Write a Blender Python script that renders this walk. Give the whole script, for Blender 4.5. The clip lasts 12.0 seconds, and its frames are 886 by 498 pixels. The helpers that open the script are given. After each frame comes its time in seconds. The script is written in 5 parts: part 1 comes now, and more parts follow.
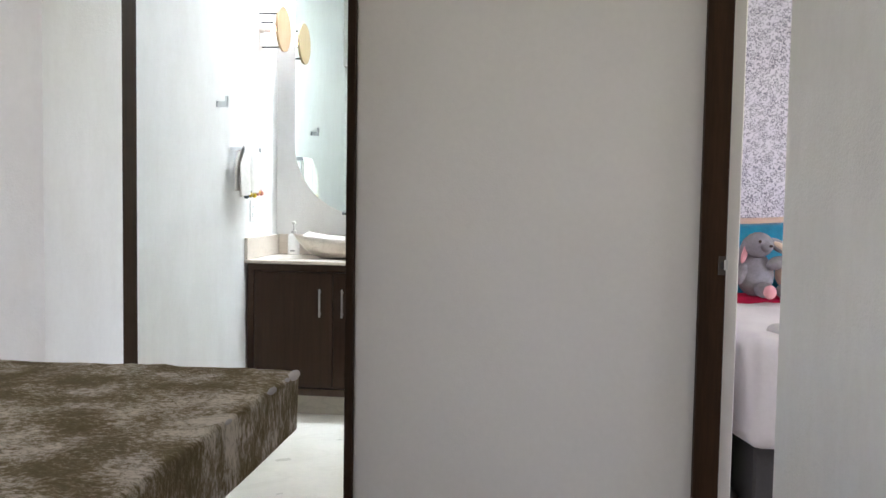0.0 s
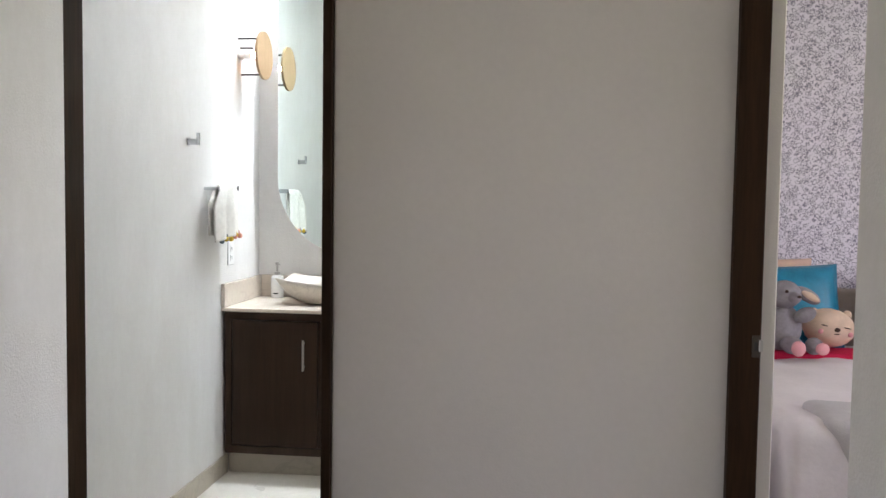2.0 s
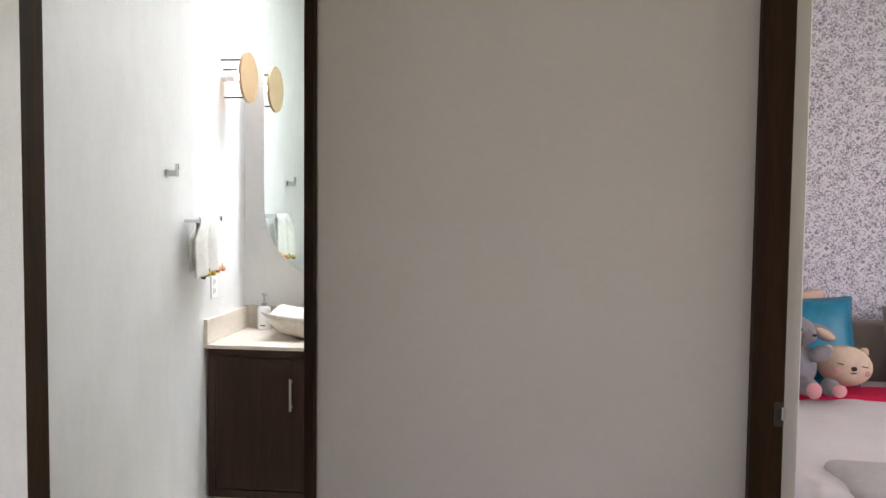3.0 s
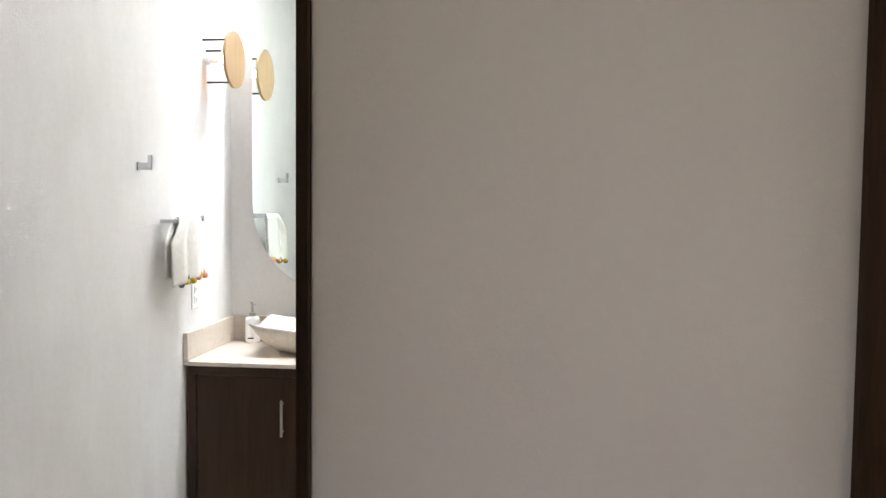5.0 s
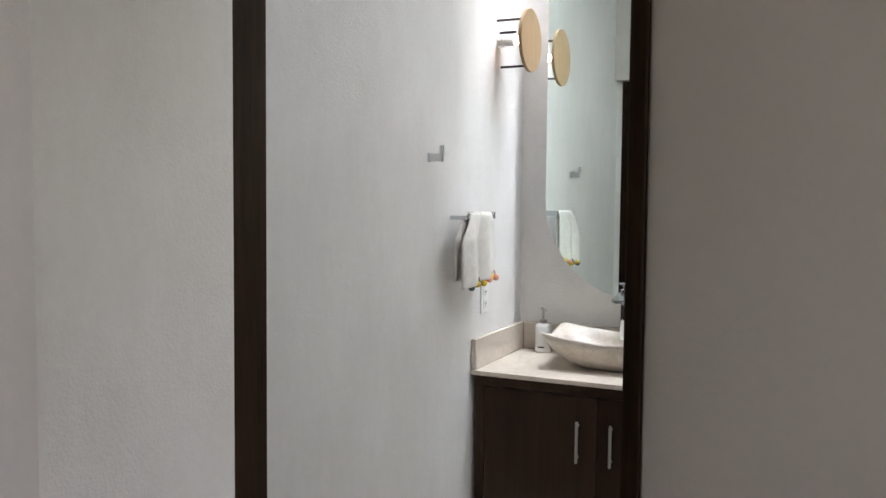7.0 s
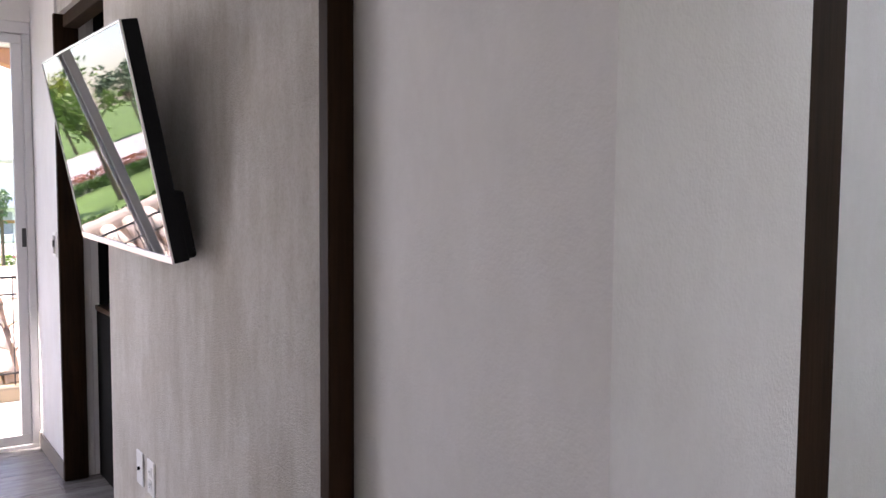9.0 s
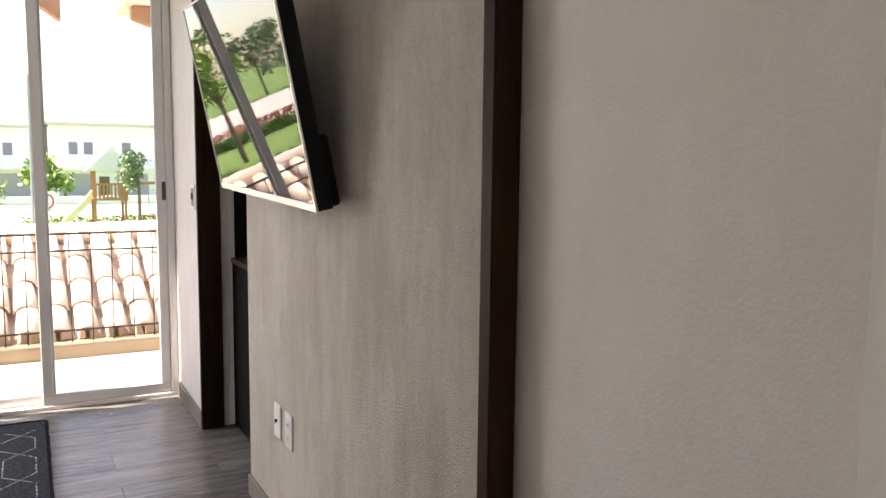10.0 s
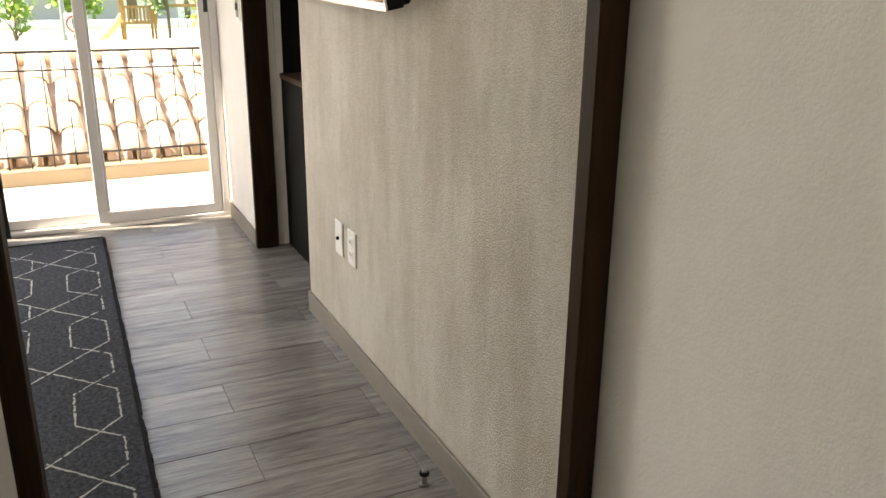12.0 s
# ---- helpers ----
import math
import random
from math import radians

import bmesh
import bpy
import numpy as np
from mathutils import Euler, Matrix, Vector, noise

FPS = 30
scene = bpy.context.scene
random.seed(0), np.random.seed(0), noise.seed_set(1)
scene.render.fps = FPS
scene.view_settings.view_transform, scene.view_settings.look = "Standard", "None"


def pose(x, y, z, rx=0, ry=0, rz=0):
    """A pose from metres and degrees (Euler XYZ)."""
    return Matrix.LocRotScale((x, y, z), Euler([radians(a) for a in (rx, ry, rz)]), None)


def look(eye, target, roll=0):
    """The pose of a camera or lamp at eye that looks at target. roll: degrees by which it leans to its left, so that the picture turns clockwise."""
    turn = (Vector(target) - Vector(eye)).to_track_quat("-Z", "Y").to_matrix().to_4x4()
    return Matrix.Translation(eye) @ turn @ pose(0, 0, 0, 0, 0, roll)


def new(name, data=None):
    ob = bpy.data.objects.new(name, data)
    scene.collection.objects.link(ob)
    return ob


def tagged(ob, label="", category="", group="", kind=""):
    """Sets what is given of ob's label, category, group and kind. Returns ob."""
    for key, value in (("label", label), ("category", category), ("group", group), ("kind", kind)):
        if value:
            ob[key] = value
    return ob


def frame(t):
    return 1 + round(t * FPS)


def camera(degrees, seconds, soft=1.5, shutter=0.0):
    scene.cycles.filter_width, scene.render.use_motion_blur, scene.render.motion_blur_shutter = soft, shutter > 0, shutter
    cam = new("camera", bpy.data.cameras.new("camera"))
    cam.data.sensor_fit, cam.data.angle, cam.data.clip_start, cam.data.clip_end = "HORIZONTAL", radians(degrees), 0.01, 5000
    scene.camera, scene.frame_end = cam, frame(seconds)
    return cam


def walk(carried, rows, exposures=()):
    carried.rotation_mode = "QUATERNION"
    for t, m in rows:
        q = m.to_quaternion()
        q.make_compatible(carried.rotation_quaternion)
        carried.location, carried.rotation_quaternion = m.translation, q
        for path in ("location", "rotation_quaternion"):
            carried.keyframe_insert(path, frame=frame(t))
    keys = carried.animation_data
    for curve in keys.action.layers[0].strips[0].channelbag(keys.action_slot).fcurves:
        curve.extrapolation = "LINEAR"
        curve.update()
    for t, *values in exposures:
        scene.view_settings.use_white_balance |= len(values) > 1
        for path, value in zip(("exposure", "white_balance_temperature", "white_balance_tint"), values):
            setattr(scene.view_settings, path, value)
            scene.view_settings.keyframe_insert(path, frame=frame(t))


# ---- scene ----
# camera and its walk
cam = camera(56.87, 12.0)
PATH = [
    (0.0, pose(0.544, 0.215, 1.161, 86.75, -0.95, 6.43)),
    (0.5, pose(0.550, 0.318, 1.193, 86.67, -0.93, 6.82)),
    (1.0, pose(0.567, 0.443, 1.306, 86.74, -0.85, 6.89)),
    (1.5, pose(0.561, 0.513, 1.362, 86.85, -0.83, 6.69)),
    (2.0, pose(0.536, 0.597, 1.358, 86.90, -0.80, 6.60)),
    (2.5, pose(0.510, 0.719, 1.443, 86.91, -0.79, 6.44)),
    (3.0, pose(0.521, 0.808, 1.505, 86.82, -0.60, 6.37)),
    (4.8, pose(0.435, 1.180, 1.492, 86.88, -0.58, 5.61)),
    (5.0, pose(0.403, 1.237, 1.492, 86.88, -0.57, 5.96)),
    (5.5, pose(0.355, 1.346, 1.485, 86.84, -0.61, 6.76)),
    (6.0, pose(0.343, 1.482, 1.471, 86.86, -0.65, 9.37)),
    (6.5, pose(0.303, 1.573, 1.478, 86.80, -0.58, 15.82)),
    (7.0, pose(0.196, 1.611, 1.471, 86.73, -0.54, 24.97)),
    (7.5, pose(0.069, 1.618, 1.461, 86.60, -0.60, 34.67)),
    (7.7, pose(0.046, 1.622, 1.463, 86.51, -0.43, 38.85)),
    (9.3, pose(-0.181, 1.667, 1.347, 85.63, -0.47, 57.15)),
    (9.5, pose(-0.217, 1.678, 1.337, 85.20, -0.50, 59.12)),
    (10.0, pose(-0.322, 1.647, 1.318, 83.55, -0.59, 62.39)),
    (10.5, pose(-0.394, 1.609, 1.289, 81.38, -0.52, 63.60)),
    (11.0, pose(-0.429, 1.589, 1.252, 78.13, -0.54, 64.15)),
    (11.5, pose(-0.467, 1.576, 1.224, 73.58, -0.55, 64.45)),
    (12.0, pose(-0.465, 1.600, 1.249, 71.66, -0.58, 64.75)),
]
EXPOSURES = [(0.0, 2.97, 6450, 17), (1.5, 2.6, 6650, 19), (2.0, 2.56, 6750, 20), (5.0, 2.62, 7050, 23), (7.5, 1.88, 6750, 22), (9.3, 2.1, 6500, 28), (9.6, 2.08, 6700, 27), (10.3, 1.88, 8000, 17), (11.0, 2.05, 8150, 16), (11.6, 2.15, 8200, 14), (12.0, 2.35, 8300, 14)]
walk(cam, PATH, EXPOSURES)

# world, sun and large lights
world = bpy.data.worlds.new("daylight")
world.use_nodes = True
scene.world = world
wn = world.node_tree
sky = wn.nodes.new("ShaderNodeTexSky")
sky.sky_type = "NISHITA"
sky.sun_disc = False
sky.sun_elevation = radians(60)
sky.sun_rotation = radians(190)
wn.links.new(sky.outputs["Color"], wn.nodes["Background"].inputs["Color"])
wn.nodes["Background"].inputs["Strength"].default_value = 0.15

sun = new("sun", bpy.data.lights.new("sun", "SUN"))
sun.data.energy = 5.0
sun.data.angle = radians(0.5)
sun.data.color = (1.0, 0.95, 0.87)
sun.matrix_world = look((-9, -50, 86), (0, 0, 0))


def area_lamp(name, eye, target, w, h, power, color):
    lamp = new(name, bpy.data.lights.new(name, "AREA"))
    lamp.data.shape, lamp.data.size, lamp.data.size_y = "RECTANGLE", w, h
    lamp.data.energy, lamp.data.color = power, color
    lamp.matrix_world = look(eye, target)
    return lamp


area_lamp("vanity_skylight_lamp", (-0.2, 4.82, 4.05), (-0.2, 4.821, 0), 1.5, 0.3, 31, (0.74, 0.895, 1.0))
# Added unseen fill lamp that evens out the bathroom's west wall.
area_lamp("bath_fill_lamp", (0.5, 3.75, 3.2), (0.5, 3.751, 0), 0.66, 0.9, 2.7, (0.82, 0.94, 1.0))
# In an unseen window, placed east so it also reaches the hall's return wall.
area_lamp("kids_unseen_window_lamp", (4.28, 2.5, 1.55), (0, 2.5, 1.45), 1.3, 1.2, 7.2, (1.0, 0.98, 1.0))
# Added fill lamp in an unseen opening, placed to balance the hall walls.
area_lamp("hall_fill_lamp", (-1.57, -0.05, 1.65), (1.0, -0.05, 1.64), 1.0, 1.3, 1.6, (1.0, 0.94, 0.86))
# Added fill lamp: brightens the hall's south end for the mirror's reflection.
area_lamp("south_end_fill_lamp", (-1.08, -2.1, 2.9), (-1.08, -2.099, 0), 0.85, 0.8, 1.7, (0.9, 0.96, 1.0))
area_lamp("balcony_sky_lamp", (-4.84, 0.53, 1.1), (0, 0.53, 1.0), 0.95, 1.95, 11.8, (0.88, 0.94, 1.0))


# materials
def mat(name, color, rough=0.6, metal=0.0, vary=0.12, scale=6.0, bump=0.0, bump_scale=200.0, fine=60.0, piece=0.0,
        stretch=(1, 1, 1), spec=0.5, space="world"):
    """A surface with variation at two scales and a fine relief; piece: how much single pieces differ."""
    m = bpy.data.materials.new(name)
    m.use_nodes = True
    t = m.node_tree
    bsdf = t.nodes["Principled BSDF"]
    bsdf.inputs["Metallic"].default_value = metal
    bsdf.inputs["Specular IOR Level"].default_value = spec
    if space == "world":
        pos = t.nodes.new("ShaderNodeNewGeometry").outputs["Position"]
    else:
        pos = t.nodes.new("ShaderNodeTexCoord").outputs["Object"]
    mp = t.nodes.new("ShaderNodeMapping")
    mp.inputs["Scale"].default_value = stretch
    t.links.new(pos, mp.inputs["Vector"])
    big = t.nodes.new("ShaderNodeTexNoise")
    big.inputs["Scale"].default_value = scale
    big.inputs["Detail"].default_value = 5
    t.links.new(mp.outputs["Vector"], big.inputs["Vector"])
    small = t.nodes.new("ShaderNodeTexNoise")
    small.inputs["Scale"].default_value = fine
    small.inputs["Detail"].default_value = 3
    t.links.new(mp.outputs["Vector"], small.inputs["Vector"])
    add = t.nodes.new("ShaderNodeMath")
    add.operation = "MULTIPLY_ADD"
    add.inputs[1].default_value = 0.65
    t.links.new(big.outputs["Fac"], add.inputs[0])
    half = t.nodes.new("ShaderNodeMath")
    half.operation = "MULTIPLY"
    half.inputs[1].default_value = 0.35
    t.links.new(small.outputs["Fac"], half.inputs[0])
    t.links.new(half.outputs[0], add.inputs[2])
    value = add.outputs[0]
    if piece:
        info = t.nodes.new("ShaderNodeObjectInfo")
        pm = t.nodes.new("ShaderNodeMath")
        pm.operation = "MULTIPLY_ADD"
        pm.inputs[1].default_value = piece
        pm.inputs[2].default_value = -piece / 2
        t.links.new(info.outputs["Random"], pm.inputs[0])
        pa = t.nodes.new("ShaderNodeMath")
        t.links.new(value, pa.inputs[0])
        t.links.new(pm.outputs[0], pa.inputs[1])
        value = pa.outputs[0]
    ramp = t.nodes.new("ShaderNodeValToRGB")
    ramp.color_ramp.elements[0].position, ramp.color_ramp.elements[1].position = 0.3, 0.7
    lo = [max(0, c * (1 - vary)) for c in color]
    hi = [min(1, c * (1 + vary)) for c in color]
    ramp.color_ramp.elements[0].color, ramp.color_ramp.elements[1].color = (*lo, 1), (*hi, 1)
    t.links.new(value, ramp.inputs["Fac"])
    t.links.new(ramp.outputs["Color"], bsdf.inputs["Base Color"])
    rr = t.nodes.new("ShaderNodeMapRange")
    rr.inputs["To Min"].default_value, rr.inputs["To Max"].default_value = max(0.02, rough - 0.08), min(1, rough + 0.08)
    t.links.new(big.outputs["Fac"], rr.inputs["Value"])
    t.links.new(rr.outputs["Result"], bsdf.inputs["Roughness"])
    if bump:
        bn = t.nodes.new("ShaderNodeTexNoise")
        bn.inputs["Scale"].default_value = bump_scale
        bn.inputs["Detail"].default_value = 4
        t.links.new(mp.outputs["Vector"], bn.inputs["Vector"])
        b = t.nodes.new("ShaderNodeBump")
        b.inputs["Strength"].default_value = bump
        b.inputs["Distance"].default_value = 0.004
        t.links.new(bn.outputs["Fac"], b.inputs["Height"])
        t.links.new(b.outputs["Normal"], bsdf.inputs["Normal"])
    return m


def wood(name, dark, light, axis, rough=0.45, ring=9.0, piece=0.25, bump=0.25, spec=0.3):
    """Wood with grain along the axis 0, 1 or 2."""
    m = bpy.data.materials.new(name)
    m.use_nodes = True
    t = m.node_tree
    bsdf = t.nodes["Principled BSDF"]
    bsdf.inputs["Specular IOR Level"].default_value = spec
    pos = t.nodes.new("ShaderNodeNewGeometry").outputs["Position"]
    info = t.nodes.new("ShaderNodeObjectInfo")
    shift = t.nodes.new("ShaderNodeVectorMath")
    shift.operation = "SCALE"
    shift.inputs[0].default_value = (7.3, 5.1, 3.7)
    t.links.new(info.outputs["Random"], shift.inputs["Scale"])
    add = t.nodes.new("ShaderNodeVectorMath")
    t.links.new(pos, add.inputs[0])
    t.links.new(shift.outputs[0], add.inputs[1])
    mp = t.nodes.new("ShaderNodeMapping")
    s = [ring, ring, ring]
    s[axis] = ring * 0.07
    mp.inputs["Scale"].default_value = s
    t.links.new(add.outputs[0], mp.inputs["Vector"])
    n = t.nodes.new("ShaderNodeTexNoise")
    n.inputs["Scale"].default_value = 2.2
    n.inputs["Detail"].default_value = 7
    n.inputs["Distortion"].default_value = 0.9
    t.links.new(mp.outputs["Vector"], n.inputs["Vector"])
    g = t.nodes.new("ShaderNodeTexNoise")
    g.inputs["Scale"].default_value = 14
    g.inputs["Detail"].default_value = 4
    t.links.new(mp.outputs["Vector"], g.inputs["Vector"])
    mix = t.nodes.new("ShaderNodeMath")
    mix.operation = "MULTIPLY_ADD"
    mix.inputs[1].default_value = 0.45
    t.links.new(g.outputs["Fac"], mix.inputs[0])
    sub = t.nodes.new("ShaderNodeMath")
    sub.operation = "MULTIPLY_ADD"
    sub.inputs[1].default_value = piece
    t.links.new(info.outputs["Random"], sub.inputs[0])
    sc = t.nodes.new("ShaderNodeMath")
    sc.operation = "MULTIPLY"
    sc.inputs[1].default_value = 0.6
    t.links.new(n.outputs["Fac"], sc.inputs[0])
    t.links.new(sc.outputs[0], sub.inputs[2])
    t.links.new(sub.outputs[0], mix.inputs[2])
    ramp = t.nodes.new("ShaderNodeValToRGB")
    ramp.color_ramp.elements[0].position, ramp.color_ramp.elements[1].position = 0.35, 0.75 + piece * 0.5
    ramp.color_ramp.elements[0].color, ramp.color_ramp.elements[1].color = (*dark, 1), (*light, 1)
    t.links.new(mix.outputs[0], ramp.inputs["Fac"])
    t.links.new(ramp.outputs["Color"], bsdf.inputs["Base Color"])
    bsdf.inputs["Roughness"].default_value = rough
    b = t.nodes.new("ShaderNodeBump")
    b.inputs["Strength"].default_value = bump
    b.inputs["Distance"].default_value = 0.003
    t.links.new(mix.outputs[0], b.inputs["Height"])
    t.links.new(b.outputs["Normal"], bsdf.inputs["Normal"])
    return m


def stucco(name, color, coarse, stain):
    """Painted plaster with a sprayed relief and faint upright streaks."""
    m = mat(name, color, rough=0.85, vary=0.04, scale=1.6, fine=45, spec=0.25)
    t = m.node_tree
    bsdf = t.nodes["Principled BSDF"]
    pos = t.nodes.new("ShaderNodeNewGeometry").outputs["Position"]
    v = t.nodes.new("ShaderNodeTexVoronoi")
    v.feature = "SMOOTH_F1"
    v.inputs["Scale"].default_value = 135 if coarse < 0.5 else 230
    n = t.nodes.new("ShaderNodeTexNoise")
    n.inputs["Scale"].default_value = 240 if coarse < 0.5 else 150
    n.inputs["Detail"].default_value = 4
    n.inputs["Roughness"].default_value = 0.5 if coarse < 0.5 else 0.72
    for k in (v, n):
        t.links.new(pos, k.inputs["Vector"])
    h = t.nodes.new("ShaderNodeMath")
    h.operation = "MULTIPLY_ADD"
    h.inputs[1].default_value = 0.8 if coarse < 0.5 else 0.4
    t.links.new(v.outputs["Distance"], h.inputs[0])
    t.links.new(n.outputs["Fac"], h.inputs[2])
    b = t.nodes.new("ShaderNodeBump")
    b.inputs["Strength"].default_value = coarse
    b.inputs["Distance"].default_value = 0.005 if coarse < 0.5 else 0.009
    t.links.new(h.outputs[0], b.inputs["Height"])
    t.links.new(b.outputs["Normal"], bsdf.inputs["Normal"])
    if coarse > 0.5:
        # fine speckle: the shade of pits between pale grains, put into the colour
        gn = t.nodes.new("ShaderNodeTexNoise")
        gn.inputs["Scale"].default_value = 130
        gn.inputs["Detail"].default_value = 4
        gn.inputs["Roughness"].default_value = 0.7
        t.links.new(pos, gn.inputs["Vector"])
        gr = t.nodes.new("ShaderNodeValToRGB")
        gr.color_ramp.elements[0].position, gr.color_ramp.elements[1].position = 0.36, 0.56
        gr.color_ramp.elements[0].color = (0.9, 0.885, 0.855, 1)
        t.links.new(gn.outputs["Fac"], gr.inputs["Fac"])
        gm = t.nodes.new("ShaderNodeMix")
        gm.data_type, gm.blend_type = "RGBA", "MULTIPLY"
        gm.inputs["Factor"].default_value = 1
        t.links.new(bsdf.inputs["Base Color"].links[0].from_socket, gm.inputs["A"])
        t.links.new(gr.outputs["Color"], gm.inputs["B"])
        t.links.new(gm.outputs["Result"], bsdf.inputs["Base Color"])
    if stain:
        mp = t.nodes.new("ShaderNodeMapping")
        mp.inputs["Scale"].default_value = (5.0, 5.0, 1.7)
        t.links.new(pos, mp.inputs["Vector"])
        s = t.nodes.new("ShaderNodeTexNoise")
        s.inputs["Scale"].default_value = 1.3
        s.inputs["Detail"].default_value = 9
        s.inputs["Roughness"].default_value = 0.65
        t.links.new(mp.outputs["Vector"], s.inputs["Vector"])
        r = t.nodes.new("ShaderNodeValToRGB")
        r.color_ramp.elements[0].position, r.color_ramp.elements[1].position = 0.38, 0.62
        r.color_ramp.elements[0].color = (1 - stain, 1 - stain * 1.12, 1 - stain * 1.3, 1)
        t.links.new(s.outputs["Fac"], r.inputs["Fac"])
        mul = t.nodes.new("ShaderNodeMix")
        mul.data_type, mul.blend_type = "RGBA", "MULTIPLY"
        mul.inputs["Factor"].default_value = 1
        old = bsdf.inputs["Base Color"].links[0].from_socket
        t.links.new(old, mul.inputs["A"])
        t.links.new(r.outputs["Color"], mul.inputs["B"])
        t.links.new(mul.outputs["Result"], bsdf.inputs["Base Color"])
    return m


def glass(name):
    m = bpy.data.materials.new(name)
    m.use_nodes = True
    bsdf = m.node_tree.nodes["Principled BSDF"]
    bsdf.inputs["Transmission Weight"].default_value = 1
    bsdf.inputs["Roughness"].default_value = 0.0
    bsdf.inputs["IOR"].default_value = 1.05
    return m


def stone(name, base, vein, rough, scale, amount=0.3):
    """Polished stone with soft veins."""
    m = mat(name, base, rough=rough, vary=0.07, scale=5, fine=40)
    t = m.node_tree
    bsdf = t.nodes["Principled BSDF"]
    pos = t.nodes.new("ShaderNodeNewGeometry").outputs["Position"]
    n = t.nodes.new("ShaderNodeTexNoise")
    n.inputs["Scale"].default_value = scale
    n.inputs["Detail"].default_value = 8
    n.inputs["Distortion"].default_value = 1.6
    t.links.new(pos, n.inputs["Vector"])
    r = t.nodes.new("ShaderNodeValToRGB")
    e = r.color_ramp.elements
    e[0].position, e[1].position = 0.46, 0.54
    e[0].color, e[1].color = (0, 0, 0, 1), (0, 0, 0, 1)
    mid = e.new(0.5)
    mid.color = (amount, amount, amount, 1)
    t.links.new(n.outputs["Fac"], r.inputs["Fac"])
    mix = t.nodes.new("ShaderNodeMix")
    mix.data_type = "RGBA"
    old = bsdf.inputs["Base Color"].links[0].from_socket
    t.links.new(r.outputs["Color"], mix.inputs["Factor"])
    t.links.new(old, mix.inputs["A"])
    mix.inputs["B"].default_value = (*vein, 1)
    t.links.new(mix.outputs["Result"], bsdf.inputs["Base Color"])
    return m


def glowing(name, color, strength):
    m = bpy.data.materials.new(name)
    m.use_nodes = True
    bsdf = m.node_tree.nodes["Principled BSDF"]
    bsdf.inputs["Base Color"].default_value = (*color, 1)
    bsdf.inputs["Emission Color"].default_value = (*color, 1)
    bsdf.inputs["Emission Strength"].default_value = strength
    return m


def mottled(name):
    """Brown crushed velvet pile mottled with cream in drawn-out flakes."""
    m = bpy.data.materials.new(name)
    m.use_nodes = True
    t = m.node_tree
    bsdf = t.nodes["Principled BSDF"]
    geo = t.nodes.new("ShaderNodeNewGeometry")
    mp = t.nodes.new("ShaderNodeMapping")
    mp.inputs["Scale"].default_value = (0.8, 1.2, 0.4)
    t.links.new(geo.outputs["Position"], mp.inputs["Vector"])
    fl = t.nodes.new("ShaderNodeTexNoise")
    fl.inputs["Scale"].default_value = 150
    fl.inputs["Detail"].default_value = 8
    fl.inputs["Roughness"].default_value = 0.85
    fl.inputs["Distortion"].default_value = 0.35
    t.links.new(mp.outputs["Vector"], fl.inputs["Vector"])
    patch = t.nodes.new("ShaderNodeTexNoise")
    patch.inputs["Scale"].default_value = 14
    patch.inputs["Detail"].default_value = 5
    t.links.new(geo.outputs["Position"], patch.inputs["Vector"])
    add = t.nodes.new("ShaderNodeMath")
    add.operation = "MULTIPLY_ADD"
    add.inputs[1].default_value = 0.6
    t.links.new(patch.outputs["Fac"], add.inputs[0])
    t.links.new(fl.outputs["Fac"], add.inputs[2])
    r = t.nodes.new("ShaderNodeValToRGB")
    e = r.color_ramp.elements
    e[0].position, e[1].position = 0.68, 0.93
    e[0].color, e[1].color = (0.155, 0.115, 0.055, 1), (0.78, 0.70, 0.60, 1)
    k = e.new(0.795)
    k.color = (0.25, 0.19, 0.105, 1)
    k = e.new(0.845)
    k.color = (0.5, 0.43, 0.34, 1)
    t.links.new(add.outputs[0], r.inputs["Fac"])
    t.links.new(r.outputs["Color"], bsdf.inputs["Base Color"])
    bsdf.inputs["Roughness"].default_value = 0.75
    bsdf.inputs["Specular IOR Level"].default_value = 0.2
    b = t.nodes.new("ShaderNodeBump")
    b.inputs["Strength"].default_value = 0.8
    b.inputs["Distance"].default_value = 0.006
    t.links.new(add.outputs[0], b.inputs["Height"])
    t.links.new(b.outputs["Normal"], bsdf.inputs["Normal"])
    return m


